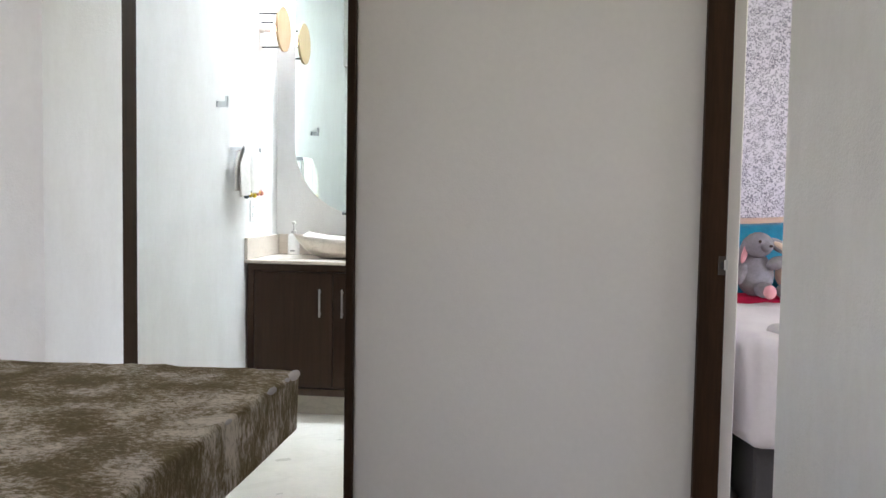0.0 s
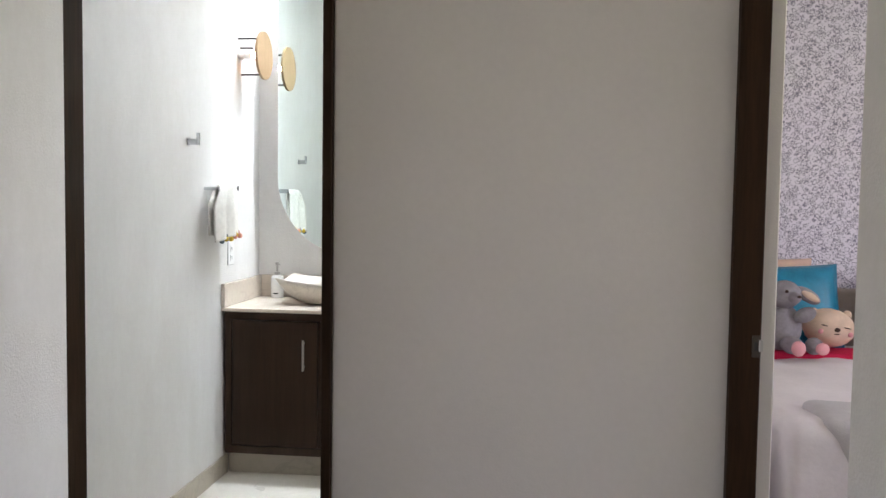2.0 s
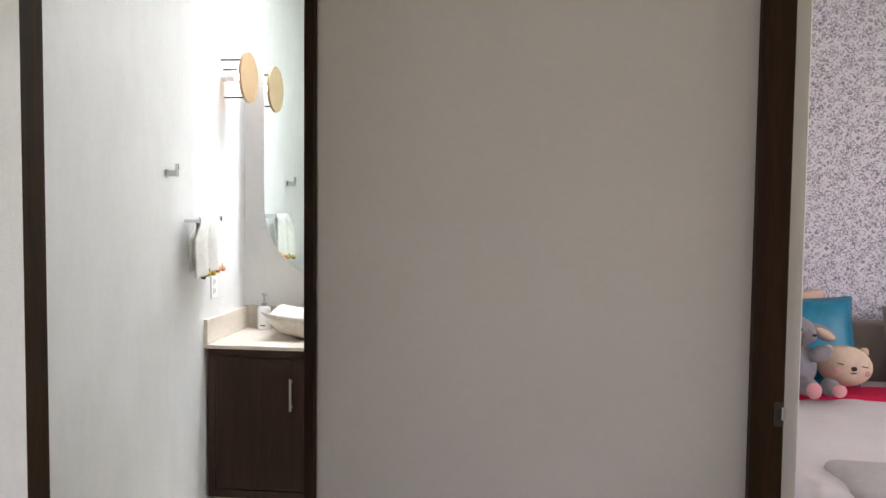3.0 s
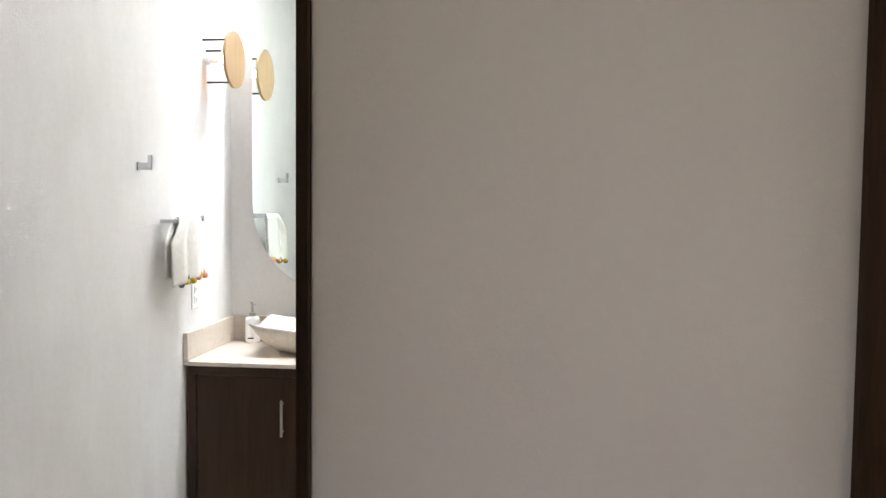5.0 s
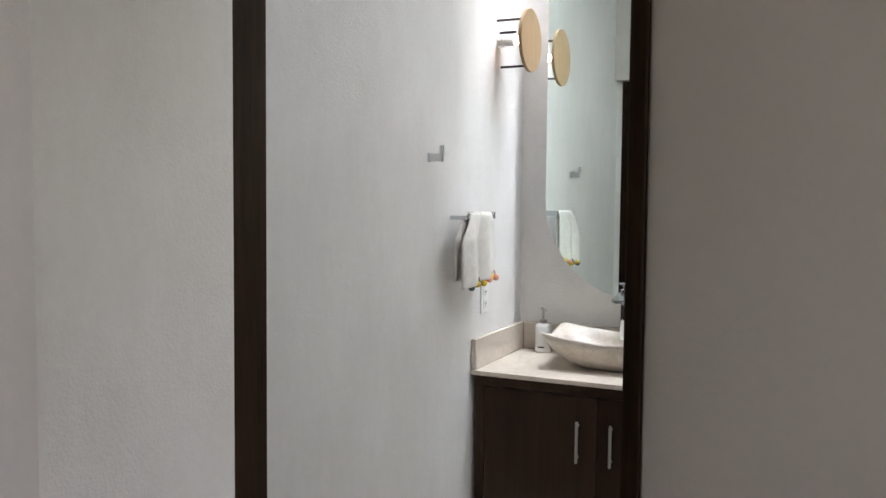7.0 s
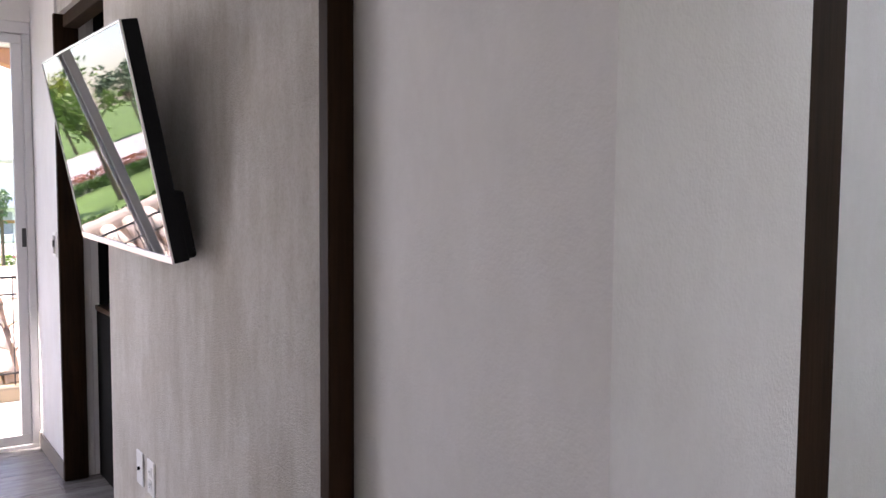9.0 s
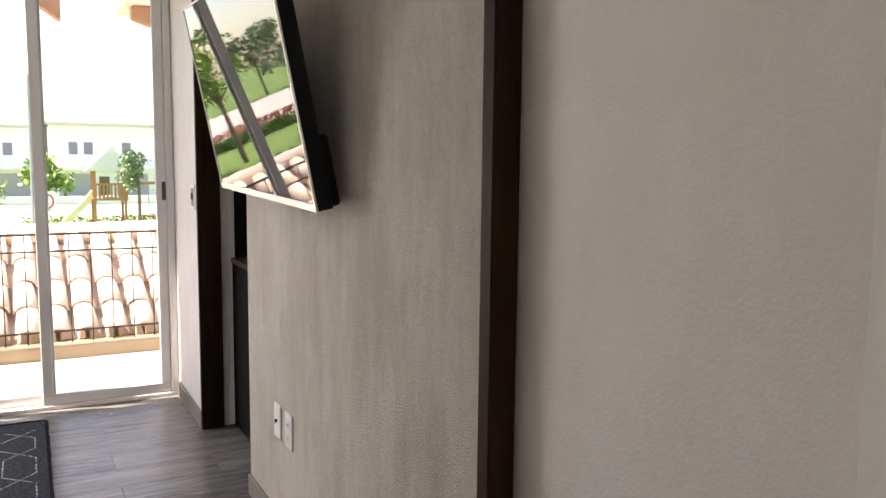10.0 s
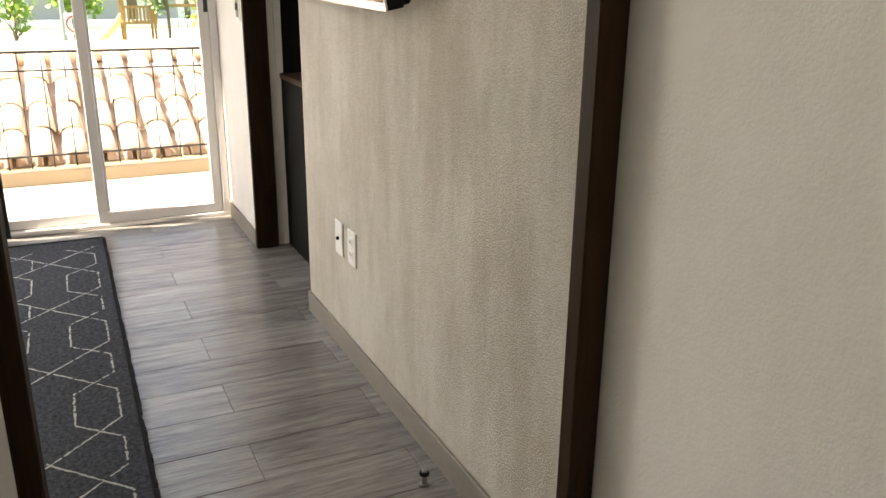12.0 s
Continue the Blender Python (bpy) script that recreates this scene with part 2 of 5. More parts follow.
def doodle_paper(name):
    """Pale wallpaper with small dark line drawings in rows."""
    m = bpy.data.materials.new(name)
    m.use_nodes = True
    t = m.node_tree
    bsdf = t.nodes["Principled BSDF"]
    bsdf.inputs["Roughness"].default_value = 0.8
    pos = t.nodes.new("ShaderNodeNewGeometry").outputs["Position"]
    lines = []
    for scale, width, seed in ((23.0, 0.034, 0.0), (41.0, 0.058, 3.3)):
        mp = t.nodes.new("ShaderNodeMapping")
        mp.inputs["Scale"].default_value = (1.0, 0.0, 1.15)
        mp.inputs["Location"].default_value = (seed, 0, seed * 0.7)
        t.links.new(pos, mp.inputs["Vector"])
        warp = t.nodes.new("ShaderNodeTexNoise")
        warp.inputs["Scale"].default_value = 64
        t.links.new(mp.outputs["Vector"], warp.inputs["Vector"])
        sc = t.nodes.new("ShaderNodeVectorMath")
        sc.operation = "MULTIPLY_ADD"
        sc.inputs[1].default_value = (0.04, 0.0, 0.04)
        t.links.new(warp.outputs["Color"], sc.inputs[0])
        t.links.new(mp.outputs["Vector"], sc.inputs[2])
        v = t.nodes.new("ShaderNodeTexVoronoi")
        v.inputs["Scale"].default_value = scale
        v.inputs["Randomness"].default_value = 0.3
        t.links.new(sc.outputs[0], v.inputs["Vector"])
        ring = t.nodes.new("ShaderNodeMath")
        ring.operation = "PINGPONG"
        ring.inputs[1].default_value = 0.17
        t.links.new(v.outputs["Distance"], ring.inputs[0])
        line = t.nodes.new("ShaderNodeMath")
        line.operation = "LESS_THAN"
        line.inputs[1].default_value = width
        t.links.new(ring.outputs[0], line.inputs[0])
        lines.append(line)
    both = t.nodes.new("ShaderNodeMath")
    both.operation = "MAXIMUM"
    t.links.new(lines[0].outputs[0], both.inputs[0])
    gate = t.nodes.new("ShaderNodeTexNoise")
    gate.inputs["Scale"].default_value = 22
    t.links.new(pos, gate.inputs["Vector"])
    gt = t.nodes.new("ShaderNodeMath")
    gt.operation = "GREATER_THAN"
    gt.inputs[1].default_value = 0.5
    t.links.new(gate.outputs["Fac"], gt.inputs[0])
    mul = t.nodes.new("ShaderNodeMath")
    mul.operation = "MULTIPLY"
    t.links.new(lines[1].outputs[0], mul.inputs[0])
    t.links.new(gt.outputs[0], mul.inputs[1])
    t.links.new(mul.outputs[0], both.inputs[1])
    mix = t.nodes.new("ShaderNodeMix")
    mix.data_type = "RGBA"
    mix.inputs["A"].default_value = (0.78, 0.735, 0.83, 1)
    mix.inputs["B"].default_value = (0.13, 0.115, 0.185, 1)
    dim = t.nodes.new("ShaderNodeMath")
    dim.operation = "MULTIPLY"
    dim.inputs[1].default_value = 0.85
    t.links.new(both.outputs[0], dim.inputs[0])
    t.links.new(dim.outputs[0], mix.inputs["Factor"])
    t.links.new(mix.outputs["Result"], bsdf.inputs["Base Color"])
    return m


PLASTER = stucco("white_plaster", (0.77, 0.755, 0.73), 0.2, 0.05)
# White wall against the light: its shade is put into the darker colour.
PLASTER_SMOOTH = stucco("shaded_white_plaster", (0.63, 0.596, 0.553), 0.1, 0.0)
PLASTER_ROUGH = stucco("coarse_plaster", (0.70, 0.665, 0.61), 1.0, 0.2)
CEILING = mat("ceiling_paint", (0.8, 0.79, 0.77), rough=0.9, vary=0.03)
DARKWOOD = wood("dark_stained_wood", (0.009, 0.0045, 0.002), (0.039, 0.0195, 0.009), 2, rough=0.62, spec=0.1)
CABINETWOOD = wood("cabinet_veneer", (0.02, 0.0102, 0.0058), (0.056, 0.029, 0.0165), 2, rough=0.36, ring=4, spec=0.2)
PLANK = wood("grey_wood_tile", (0.06, 0.057, 0.055), (0.31, 0.298, 0.29), 1, rough=0.27, ring=15, piece=0.10, bump=1.0, spec=0.65)
BASE_TILE = mat("grey_baseboard_tile", (0.2, 0.175, 0.15), rough=0.5, vary=0.18, scale=9)
GROUT = mat("grout", (0.12, 0.11, 0.1), rough=0.9)
MARBLE = stone("pale_marble", (0.74, 0.69, 0.6), (0.5, 0.44, 0.35), 0.3, 1.6, 0.2)
COUNTER = stone("cream_stone", (0.66, 0.58, 0.49), (0.47, 0.38, 0.31), 0.2, 4.0, 0.22)
BASIN_STONE = stone("travertine", (0.6, 0.535, 0.455), (0.3, 0.23, 0.17), 0.35, 11.0, 0.3)
SKIRT_STONE = stone("grey_beige_stone", (0.47, 0.42, 0.34), (0.3, 0.26, 0.2), 0.4, 5.0, 0.4)
CHROME = mat("chrome", (0.6, 0.615, 0.635), rough=0.1, metal=1.0, vary=0.02)
STEEL = mat("brushed_steel", (0.5, 0.49, 0.47), rough=0.34, metal=1.0, vary=0.05, fine=200)
# Near-black: the unlit closet's shade is put into this colour.
CLOSET_SHADE = mat("closet_wood_with_shade", (0.005, 0.0045, 0.004), rough=0.8, vary=0.2, spec=0.15)
DULL_STEEL = mat("dull_steel", (0.2, 0.19, 0.18), rough=0.4, metal=0.8, vary=0.1)
BRONZE = mat("dark_bronze", (0.07, 0.058, 0.048), rough=0.4, metal=0.7, vary=0.2)
BLACK = mat("black_metal", (0.018, 0.017, 0.016), rough=0.5, vary=0.1)
RAIL_IRON = mat("weathered_black_iron", (0.05, 0.047, 0.045), rough=0.6, vary=0.2)
BLACK_PLASTIC = mat("black_plastic", (0.006, 0.006, 0.007), rough=0.6, vary=0.1, spec=0.12)
BEZEL = mat("silver_bezel", (0.6, 0.58, 0.57), rough=0.3, metal=0.8, vary=0.03)
DISCWOOD = wood("pale_oak_disc", (0.29, 0.18, 0.09), (0.38, 0.25, 0.135), 2, rough=0.55, ring=14)
WHITE_PLASTIC = mat("white_plastic", (0.78, 0.77, 0.74), rough=0.35, vary=0.02)
SLOT_GREY = mat("grey_socket_slot", (0.22, 0.21, 0.2), rough=0.6)
CERAMIC = mat("white_ceramic", (0.82, 0.81, 0.79), rough=0.15, vary=0.02)
TOWEL = mat("cream_terry", (0.80, 0.77, 0.71), rough=0.95, vary=0.06, scale=30, bump=0.9, bump_scale=420, spec=0.1)
ALU = mat("white_aluminium", (0.66, 0.65, 0.65), rough=0.4, vary=0.04)
GASKET = mat("dark_gasket", (0.03, 0.03, 0.032), rough=0.5)
GLASS = glass("clear_glass")
MOTTLED = mottled("mottled_brown_cream")
PAPER = doodle_paper("doodle_wallpaper")
RUGPILE = mat("charcoal_pile", (0.038, 0.043, 0.054), rough=0.95, vary=0.9, scale=75, fine=300, bump=1.0, bump_scale=300, spec=0.1)
RUGLINE = mat("cream_yarn", (0.38, 0.38, 0.38), rough=0.95, vary=0.35, scale=40, fine=300, bump=0.8, bump_scale=400, spec=0.1)
CURTAIN = mat("dark_curtain", (0.05, 0.05, 0.055), rough=0.9, vary=0.15)
LINEN = mat("white_linen", (0.78, 0.72, 0.73), rough=0.9, vary=0.05, scale=8, bump=0.25, bump_scale=60, spec=0.15)
LINEN_GREY = mat("grey_fleece", (0.55, 0.52, 0.53), rough=0.95, vary=0.08, scale=12, bump=0.5, bump_scale=200, spec=0.1)
RED_FLEECE = mat("crimson_fleece", (0.55, 0.022, 0.07), rough=0.95, vary=0.12, scale=25, bump=0.4, spec=0.1)
TEAL = mat("teal_satin", (0.0, 0.2, 0.34), rough=0.42, vary=0.2, scale=14, bump=0.5, bump_scale=22)
PEACH = mat("peach_cotton", (0.75, 0.52, 0.42), rough=0.9, vary=0.06)
TAUPE = mat("taupe_upholstery", (0.38, 0.32, 0.285), rough=0.9, vary=0.1, scale=18, bump=0.3)
BEDBASE = mat("dark_grey_upholstery", (0.07, 0.066, 0.066), rough=0.9, vary=0.15, bump=0.3)
PLUSH_GREY = mat("grey_plush", (0.3, 0.275, 0.3), rough=1.0, vary=0.2, scale=25, bump=1.0, bump_scale=260, spec=0.05)
PLUSH_CREAM = mat("cream_plush", (0.72, 0.54, 0.42), rough=1.0, vary=0.1, scale=25, bump=0.8, bump_scale=260, spec=0.05)
PLUSH_PINK = mat("pink_plush", (0.75, 0.36, 0.38), rough=1.0, vary=0.1, bump=0.6, spec=0.05)
FACE_DARK = mat("dark_stitching", (0.05, 0.025, 0.02), rough=0.8)
YELLOW = mat("yellow_yarn", (0.75, 0.5, 0.04), rough=0.95, vary=0.15, bump=0.6)
PINK = mat("salmon_yarn", (0.78, 0.33, 0.24), rough=0.95, vary=0.15, bump=0.6)
SLATE = mat("slate_yarn", (0.12, 0.16, 0.17), rough=0.95, vary=0.15, bump=0.6)
BULB = glowing("warm_bulb", (1.0, 0.66, 0.42), 9.0)
TERRACOTTA = mat("terracotta", (0.8, 0.66, 0.54), rough=0.85, vary=0.16, scale=7, piece=0.5, bump=0.4, bump_scale=60)
CLAY = mat("clay_paint", (0.5, 0.25, 0.15), rough=0.85, vary=0.12)
MORTAR = mat("mortar", (0.55, 0.42, 0.31), rough=0.95, vary=0.15)
PARAPET = mat("beige_render", (0.42, 0.33, 0.22), rough=0.9, vary=0.1, scale=4, bump=0.3, bump_scale=80)
BALCONY_TILE = mat("pale_balcony_tile", (0.46, 0.42, 0.38), rough=0.55, vary=0.15, scale=6, piece=0.3)
LAWN = mat("lawn", (0.12, 0.21, 0.04), rough=0.95, vary=0.35, scale=0.5, fine=9)
PALE_ROAD = mat("pale_concrete_road", (0.5, 0.47, 0.43), rough=0.9, vary=0.1, scale=0.6)
HOUSE_WHITE = mat("white_render", (0.8, 0.78, 0.77), rough=0.9, vary=0.06, scale=1.0)
HOUSE_GREY = mat("grey_window", (0.2, 0.21, 0.26), rough=0.2)
GARAGE = mat("grey_garage_door", (0.36, 0.35, 0.37), rough=0.6, vary=0.1)
BINDING = mat("black_binding", (0.012, 0.012, 0.013), rough=0.95, vary=0.3, spec=0.05)
CHIP = mat("chipped_pale_filler", (0.5, 0.46, 0.45), rough=0.6, vary=0.1)
ROOF_FAR = mat("roof_far", (0.6, 0.55, 0.5), rough=0.9, vary=0.12)
PLAYWOOD = mat("cedar", (0.42, 0.22, 0.09), rough=0.75, vary=0.2)
SLIDE = mat("yellow_slide_plastic", (0.82, 0.72, 0.48), rough=0.4)
AWNING = mat("pale_canvas", (0.75, 0.72, 0.66), rough=0.8)
BARK = mat("bark", (0.17, 0.12, 0.08), rough=0.95, vary=0.3, scale=12)
LEAF = mat("green_leaves", (0.2, 0.3, 0.07), rough=0.6, vary=0.5, scale=3)
LEAF_YELLOW = mat("yellow_green_leaves", (0.30, 0.36, 0.05), rough=0.6, vary=0.4, scale=3)
LEAF_GREY = mat("grey_green_leaves", (0.18, 0.25, 0.15), rough=0.7, vary=0.4, scale=3)
LEAF_DEEP = mat("deep_green_leaves", (0.1, 0.2, 0.04), rough=0.6, vary=0.5, scale=3)
LEAF_RED = mat("red_orange_blossom", (0.42, 0.13, 0.06), rough=0.7, vary=0.5, scale=3)
SIGN_WHITE = mat("sign_white", (0.8, 0.8, 0.8), rough=0.4, vary=0.02)
SIGN_RED = mat("sign_red", (0.6, 0.05, 0.04), rough=0.4, vary=0.05)
POLE = mat("galvanised_pole", (0.3, 0.31, 0.32), rough=0.5, metal=0.3)


def mirror_material(name, color, rough):
    m = bpy.data.materials.new(name)
    m.use_nodes = True
    b = m.node_tree.nodes["Principled BSDF"]
    b.inputs["Base Color"].default_value = (*color, 1)
    b.inputs["Metallic"].default_value = 1
    b.inputs["Roughness"].default_value = rough
    return m


MIRROR = mirror_material("silvered_mirror", (0.84, 0.93, 0.9), 0.0)
SCREEN = bpy.data.materials.new("dark_glossy_screen")
SCREEN.use_nodes = True
_b = SCREEN.node_tree.nodes["Principled BSDF"]
_b.inputs["Base Color"].default_value = (0.006, 0.006, 0.007, 1)
_b.inputs["Roughness"].default_value = 0.02
_b.inputs["IOR"].default_value = 3.4


# builders
def link(name, bm, material, parent=None, label="", smooth=False):
    me = bpy.data.meshes.new(name)
    bmesh.ops.recalc_face_normals(bm, faces=bm.faces)
    bm.to_mesh(me)
    bm.free()
    for m in (material if isinstance(material, (list, tuple)) else [material]):
        me.materials.append(m)
    if smooth:
        for p in me.polygons:
            p.use_smooth = True
    ob = new(name, me)
    if parent:
        ob.parent = parent
        ob.matrix_parent_inverse = parent.matrix_world.inverted()
    if label:
        ob["label"] = label
    return ob


def part(name, bm, material, parent, label="", smooth=False):
    return link(name, bm, material, parent, label, smooth)


def thing(name, at, label, category, group="", kind=""):
    ob = new(name)
    ob.matrix_world = pose(*at)
    ob.empty_display_size = 0.1
    bpy.context.view_layer.update()
    return tagged(ob, label, category, group, kind)


def box(lo, hi, bev=0.0, bm=None, seg=1):
    one = bmesh.new()
    bmesh.ops.create_cube(one, size=1)
    for v in one.verts:
        v.co = Vector([(lo[i] + hi[i]) / 2 + v.co[i] * (hi[i] - lo[i]) for i in range(3)])
    if bev:
        bmesh.ops.bevel(one, geom=one.edges[:], offset=bev, segments=seg, profile=0.5, affect="EDGES")
    if bm is None:
        return one
    me = bpy.data.meshes.new("tmp")
    one.to_mesh(me)
    bm.from_mesh(me)
    bpy.data.meshes.remove(me)
    one.free()
    return bm


def boxes(items, bev=0.0):
    bm = bmesh.new()
    for lo, hi in items:
        box(lo, hi, bev, bm)
    return bm


def rod(a, b, r, bm=None, seg=12, r2=None):
    bm = bm if bm is not None else bmesh.new()
    a, b = Vector(a), Vector(b)
    d = b - a
    m = Matrix.Translation((a + b) / 2) @ d.to_track_quat("Z", "Y").to_matrix().to_4x4()
    bmesh.ops.create_cone(bm, cap_ends=True, segments=seg, radius1=r, radius2=r if r2 is None else r2, depth=d.length, matrix=m)
    return bm


def ball(c, r, bm=None, seg=16, scale=(1, 1, 1), turn=None):
    bm = bm if bm is not None else bmesh.new()
    m = Matrix.Translation(c) @ (turn or Matrix.Identity(4)) @ Matrix.Diagonal((*scale, 1))
    bmesh.ops.create_uvsphere(bm, u_segments=seg, v_segments=max(6, seg // 2), radius=r, matrix=m)
    return bm


def lathe(profile, c, bm=None, seg=24, sx=1.0, sy=1.0):
    bm = bm if bm is not None else bmesh.new()
    rings = []
    for r, z in profile:
        rings.append([bm.verts.new((c[0] + r * sx * math.cos(k * math.tau / seg), c[1] + r * sy * math.sin(k * math.tau / seg), c[2] + z)) for k in range(seg)])
    for a, b in zip(rings, rings[1:]):
        for k in range(seg):
            bm.faces.new((a[k], a[(k + 1) % seg], b[(k + 1) % seg], b[k]))
    for ring in (rings[0], rings[-1]):
        if len(ring) > 2:
            bm.faces.new(ring)
    return bm


def structure(name, bm, material, label, category):
    return tagged(link(name, bm, material), label, category, kind="structure")


# the large structure
structure("floor_hall", box((-1.63, -2.6, -0.1), (1.22, 3.06, 0)), PLANK, "grey wood-look tile floor of the hall", "floor")
structure("floor_bathroom", box((-1.15, 3.06, -0.1), (1.0, 5.05, 0)), MARBLE, "pale veined marble bathroom floor", "floor")
structure("floor_kids_room", box((1.22, 0.6, -0.1), (4.3, 5.0, 0)), BASE_TILE, "grey tile floor of the children's room", "floor")
floor_bed = structure("floor_bedroom", box((-4.95, -0.1, -0.1), (-1.63, 4.4, -0.006)), GROUT, "grey wood-look plank tile floor with thin joints", "floor")

H = 2.6
structure("wall_bedroom_north", boxes([((-3.39, 2.42, 0), (-1.641, 2.54, H)), ((-4.25, 2.42, 2.17), (-3.39, 2.54, H))]), PLASTER_ROUGH, "off-white coarse plaster wall with faint streaks", "wall")
structure("wall_bedroom_switch", box((-4.95, 2.408, 0), (-4.252, 2.54, H)), PLASTER, "white plaster wall beside the sliding door", "wall")
structure("wall_bedroom_west", boxes([((-5.02, -0.1, 0), (-4.87, 0.0, H)), ((-5.02, 2.408, 0), (-4.95, 4.4, H)), ((-5.02, 0.0, 2.232), (-4.87, 2.408, H))]), PLASTER, "white plaster wall round the sliding door", "wall")
structure("wall_bedroom_south", box((-5.02, -0.22, 0), (-1.664, -0.1, H)), PLASTER, "white plaster bedroom wall", "wall")
# The opening at y -0.6 to 0.5 is added for the hall fill lamp.
structure("wall_hall_west", boxes([((-1.664, -2.6, 0), (-1.583, -0.6, H)), ((-1.664, 0.5, 0), (-1.583, 1.487, H)), ((-1.664, -0.6, 0), (-1.583, 0.5, 0.95)), ((-1.664, -0.6, 2.35), (-1.583, 0.5, H)), ((-1.664, 1.487, 2.2), (-1.583, 2.474, H))]), PLASTER, "white plaster wall with the bedroom doorway", "wall")
structure("wall_hall_north", boxes([((-1.640, 2.476, 0), (-1.06, 2.63, H)), ((-1.06, 2.476, 0), (-0.891, 2.938, H))]), PLASTER, "white plaster wall corner beside the bathroom door", "wall")
structure("wall_bathroom_west", boxes([((-1.15, 2.938, 0), (-1.0, 5.0, 3.0)), ((-1.0, 2.94, 0), (-0.967, 3.054, 2.23))]), PLASTER, "white textured plaster bathroom wall", "wall")
structure("wall_bathroom_front", boxes([((-1.0, 3.02, 2.23), (-0.079, 3.12, 3.0)), ((-0.079, 3.02, 0), (1.22, 3.12, 3.0))], 0.003), PLASTER_SMOOTH, "plain white wall between two doorways, shade put into its colour", "wall")
structure("wall_bathroom_east", box((0.9, 3.12, 0), (1.02, 5.0, 3.0)), PLASTER, "white plaster bathroom wall", "wall")
structure("wall_bathroom_north", box((-1.15, 5.0, 0), (1.02, 5.12, 4.12)), PLASTER, "white plaster wall behind the vanity", "wall")
structure("wall_hall_east", boxes([((1.083, -2.6, 0), (1.217, 2.077, H)), ((1.083, 2.077, 2.23), (1.217, 3.02, H))], 0.004), PLASTER, "white plaster wall with the children's doorway", "wall")
structure("wall_hall_south", box((-1.664, -2.72, 0), (1.217, -2.6, H)), PLASTER, "plain white plaster hall wall", "wall")
structure("wall_kids_north", box((1.02, 5.0, 0), (4.42, 5.12, H)), PAPER, "lilac-white wallpaper with small dark line drawings", "wall")
structure("wall_kids_west", box((1.02, 3.12, 0), (1.217, 5.0, H)), PLASTER, "white plaster children's room wall", "wall")
structure("wall_kids_south", box((1.217, 0.48, 0), (4.42, 0.6, H)), PLASTER, "white plaster children's room wall", "wall")
structure("wall_kids_east", boxes([((4.3, 0.6, 0), (4.42, 1.8, H)), ((4.3, 3.2, 0), (4.42, 5.0, H)), ((4.3, 1.8, 0), (4.42, 3.2, 0.9)), ((4.3, 1.8, 2.2), (4.42, 3.2, H))]), PLASTER, "white plaster wall with the children's window, out of view", "wall")
structure("wall_closet", boxes([((-4.95, 4.3, 0), (-2.9, 4.4, H)), ((-3.0, 2.542, 0), (-2.9, 4.3, H))]), PLASTER, "plain white closet wall", "wall")
# The shaft at the south end is added to hold a fill lamp.
structure("ceiling_hall", boxes([((-1.664, -1.6, H), (1.22, 3.02, H + 0.12)), ((-0.6, -2.72, H), (1.22, -1.6, H + 0.12)), ((-1.664, -2.72, H), (-1.55, -1.6, H + 0.4)), ((-1.55, -2.72, H), (-0.6, -2.6, H + 0.4)),
                                 ((-0.6, -2.72, H + 0.12), (-0.52, -1.6, H + 0.4)), ((-1.664, -1.6, H + 0.12), (-0.52, -1.52, H + 0.4)), ((-1.664, -2.72, H + 0.4), (-0.52, -1.52, H + 0.48))]), CEILING, "plain white hall ceiling with an added lamp shaft", "ceiling")
structure("ceiling_bedroom", box((-5.02, -0.22, H), (-1.664, 4.4, H + 0.12)), CEILING, "plain white bedroom ceiling", "ceiling")
structure("ceiling_kids_room", box((1.22, 0.48, H), (4.42, 5.12, H + 0.12)), CEILING, "plain white children's room ceiling", "ceiling")
# The shaft at x 0.12 to 0.9 is added to house the fill lamp.
structure("ceiling_bathroom", boxes([((-1.15, 3.02, 3.0), (0.12, 4.64, 3.12)), ((0.12, 3.02, 3.0), (0.9, 3.25, 3.12)), ((0.12, 4.25, 3.0), (0.9, 4.64, 3.12)), ((0.9, 3.02, 3.0), (1.02, 4.64, 3.12)),
                                     ((-1.15, 4.64, 3.0), (-1.0, 5.0, 4.12)), ((0.62, 4.64, 3.0), (1.02, 5.0, 4.12)), ((-1.0, 4.56, 3.12), (0.62, 4.64, 4.12)), ((-1.15, 4.56, 4.12), (1.02, 5.12, 4.2)),
                                     ((0.04, 3.17, 3.12), (0.12, 4.33, 3.3)), ((0.9, 3.17, 3.12), (0.98, 4.33, 3.3)), ((0.12, 3.17, 3.12), (0.9, 3.25, 3.3)), ((0.12, 4.25, 3.12), (0.9, 4.33, 3.3)), ((0.04, 3.17, 3.3), (0.98, 4.33, 3.38))]), CEILING, "white bathroom ceiling with the vanity skylight and an added lamp shaft", "ceiling")


def door_frame(name, pieces, label):
    root = thing(name, (*[(pieces[0][0][i] + pieces[0][1][i]) / 2 for i in range(2)], 0), label, "door frame", kind="structure")
    for n, (lo, hi) in zip(("jamb", "jamb", "head"), pieces):
        part(n, box(lo, hi, 0.003), DARKWOOD, root)
    return root


bath_frame = door_frame("door_frame_1", [((-0.966, 2.938, 0), (-0.896, 3.056, 2.23)), ((-0.109, 3.002, 0), (-0.079, 3.125, 2.23)), ((-0.898, 2.985, 2.16), (-0.109, 3.06, 2.228))], "dark-stained wooden bathroom door frame")
kids_frame = door_frame("door_frame_2", [((1.089, 2.984, 0), (1.172, 3.019, 2.23)), ((1.122, 2.079, 0), (1.172, 2.104, 2.23)), ((1.091, 2.104, 2.16), (1.172, 2.984, 2.228))], "dark-stained wooden frame with a steel strike plate")
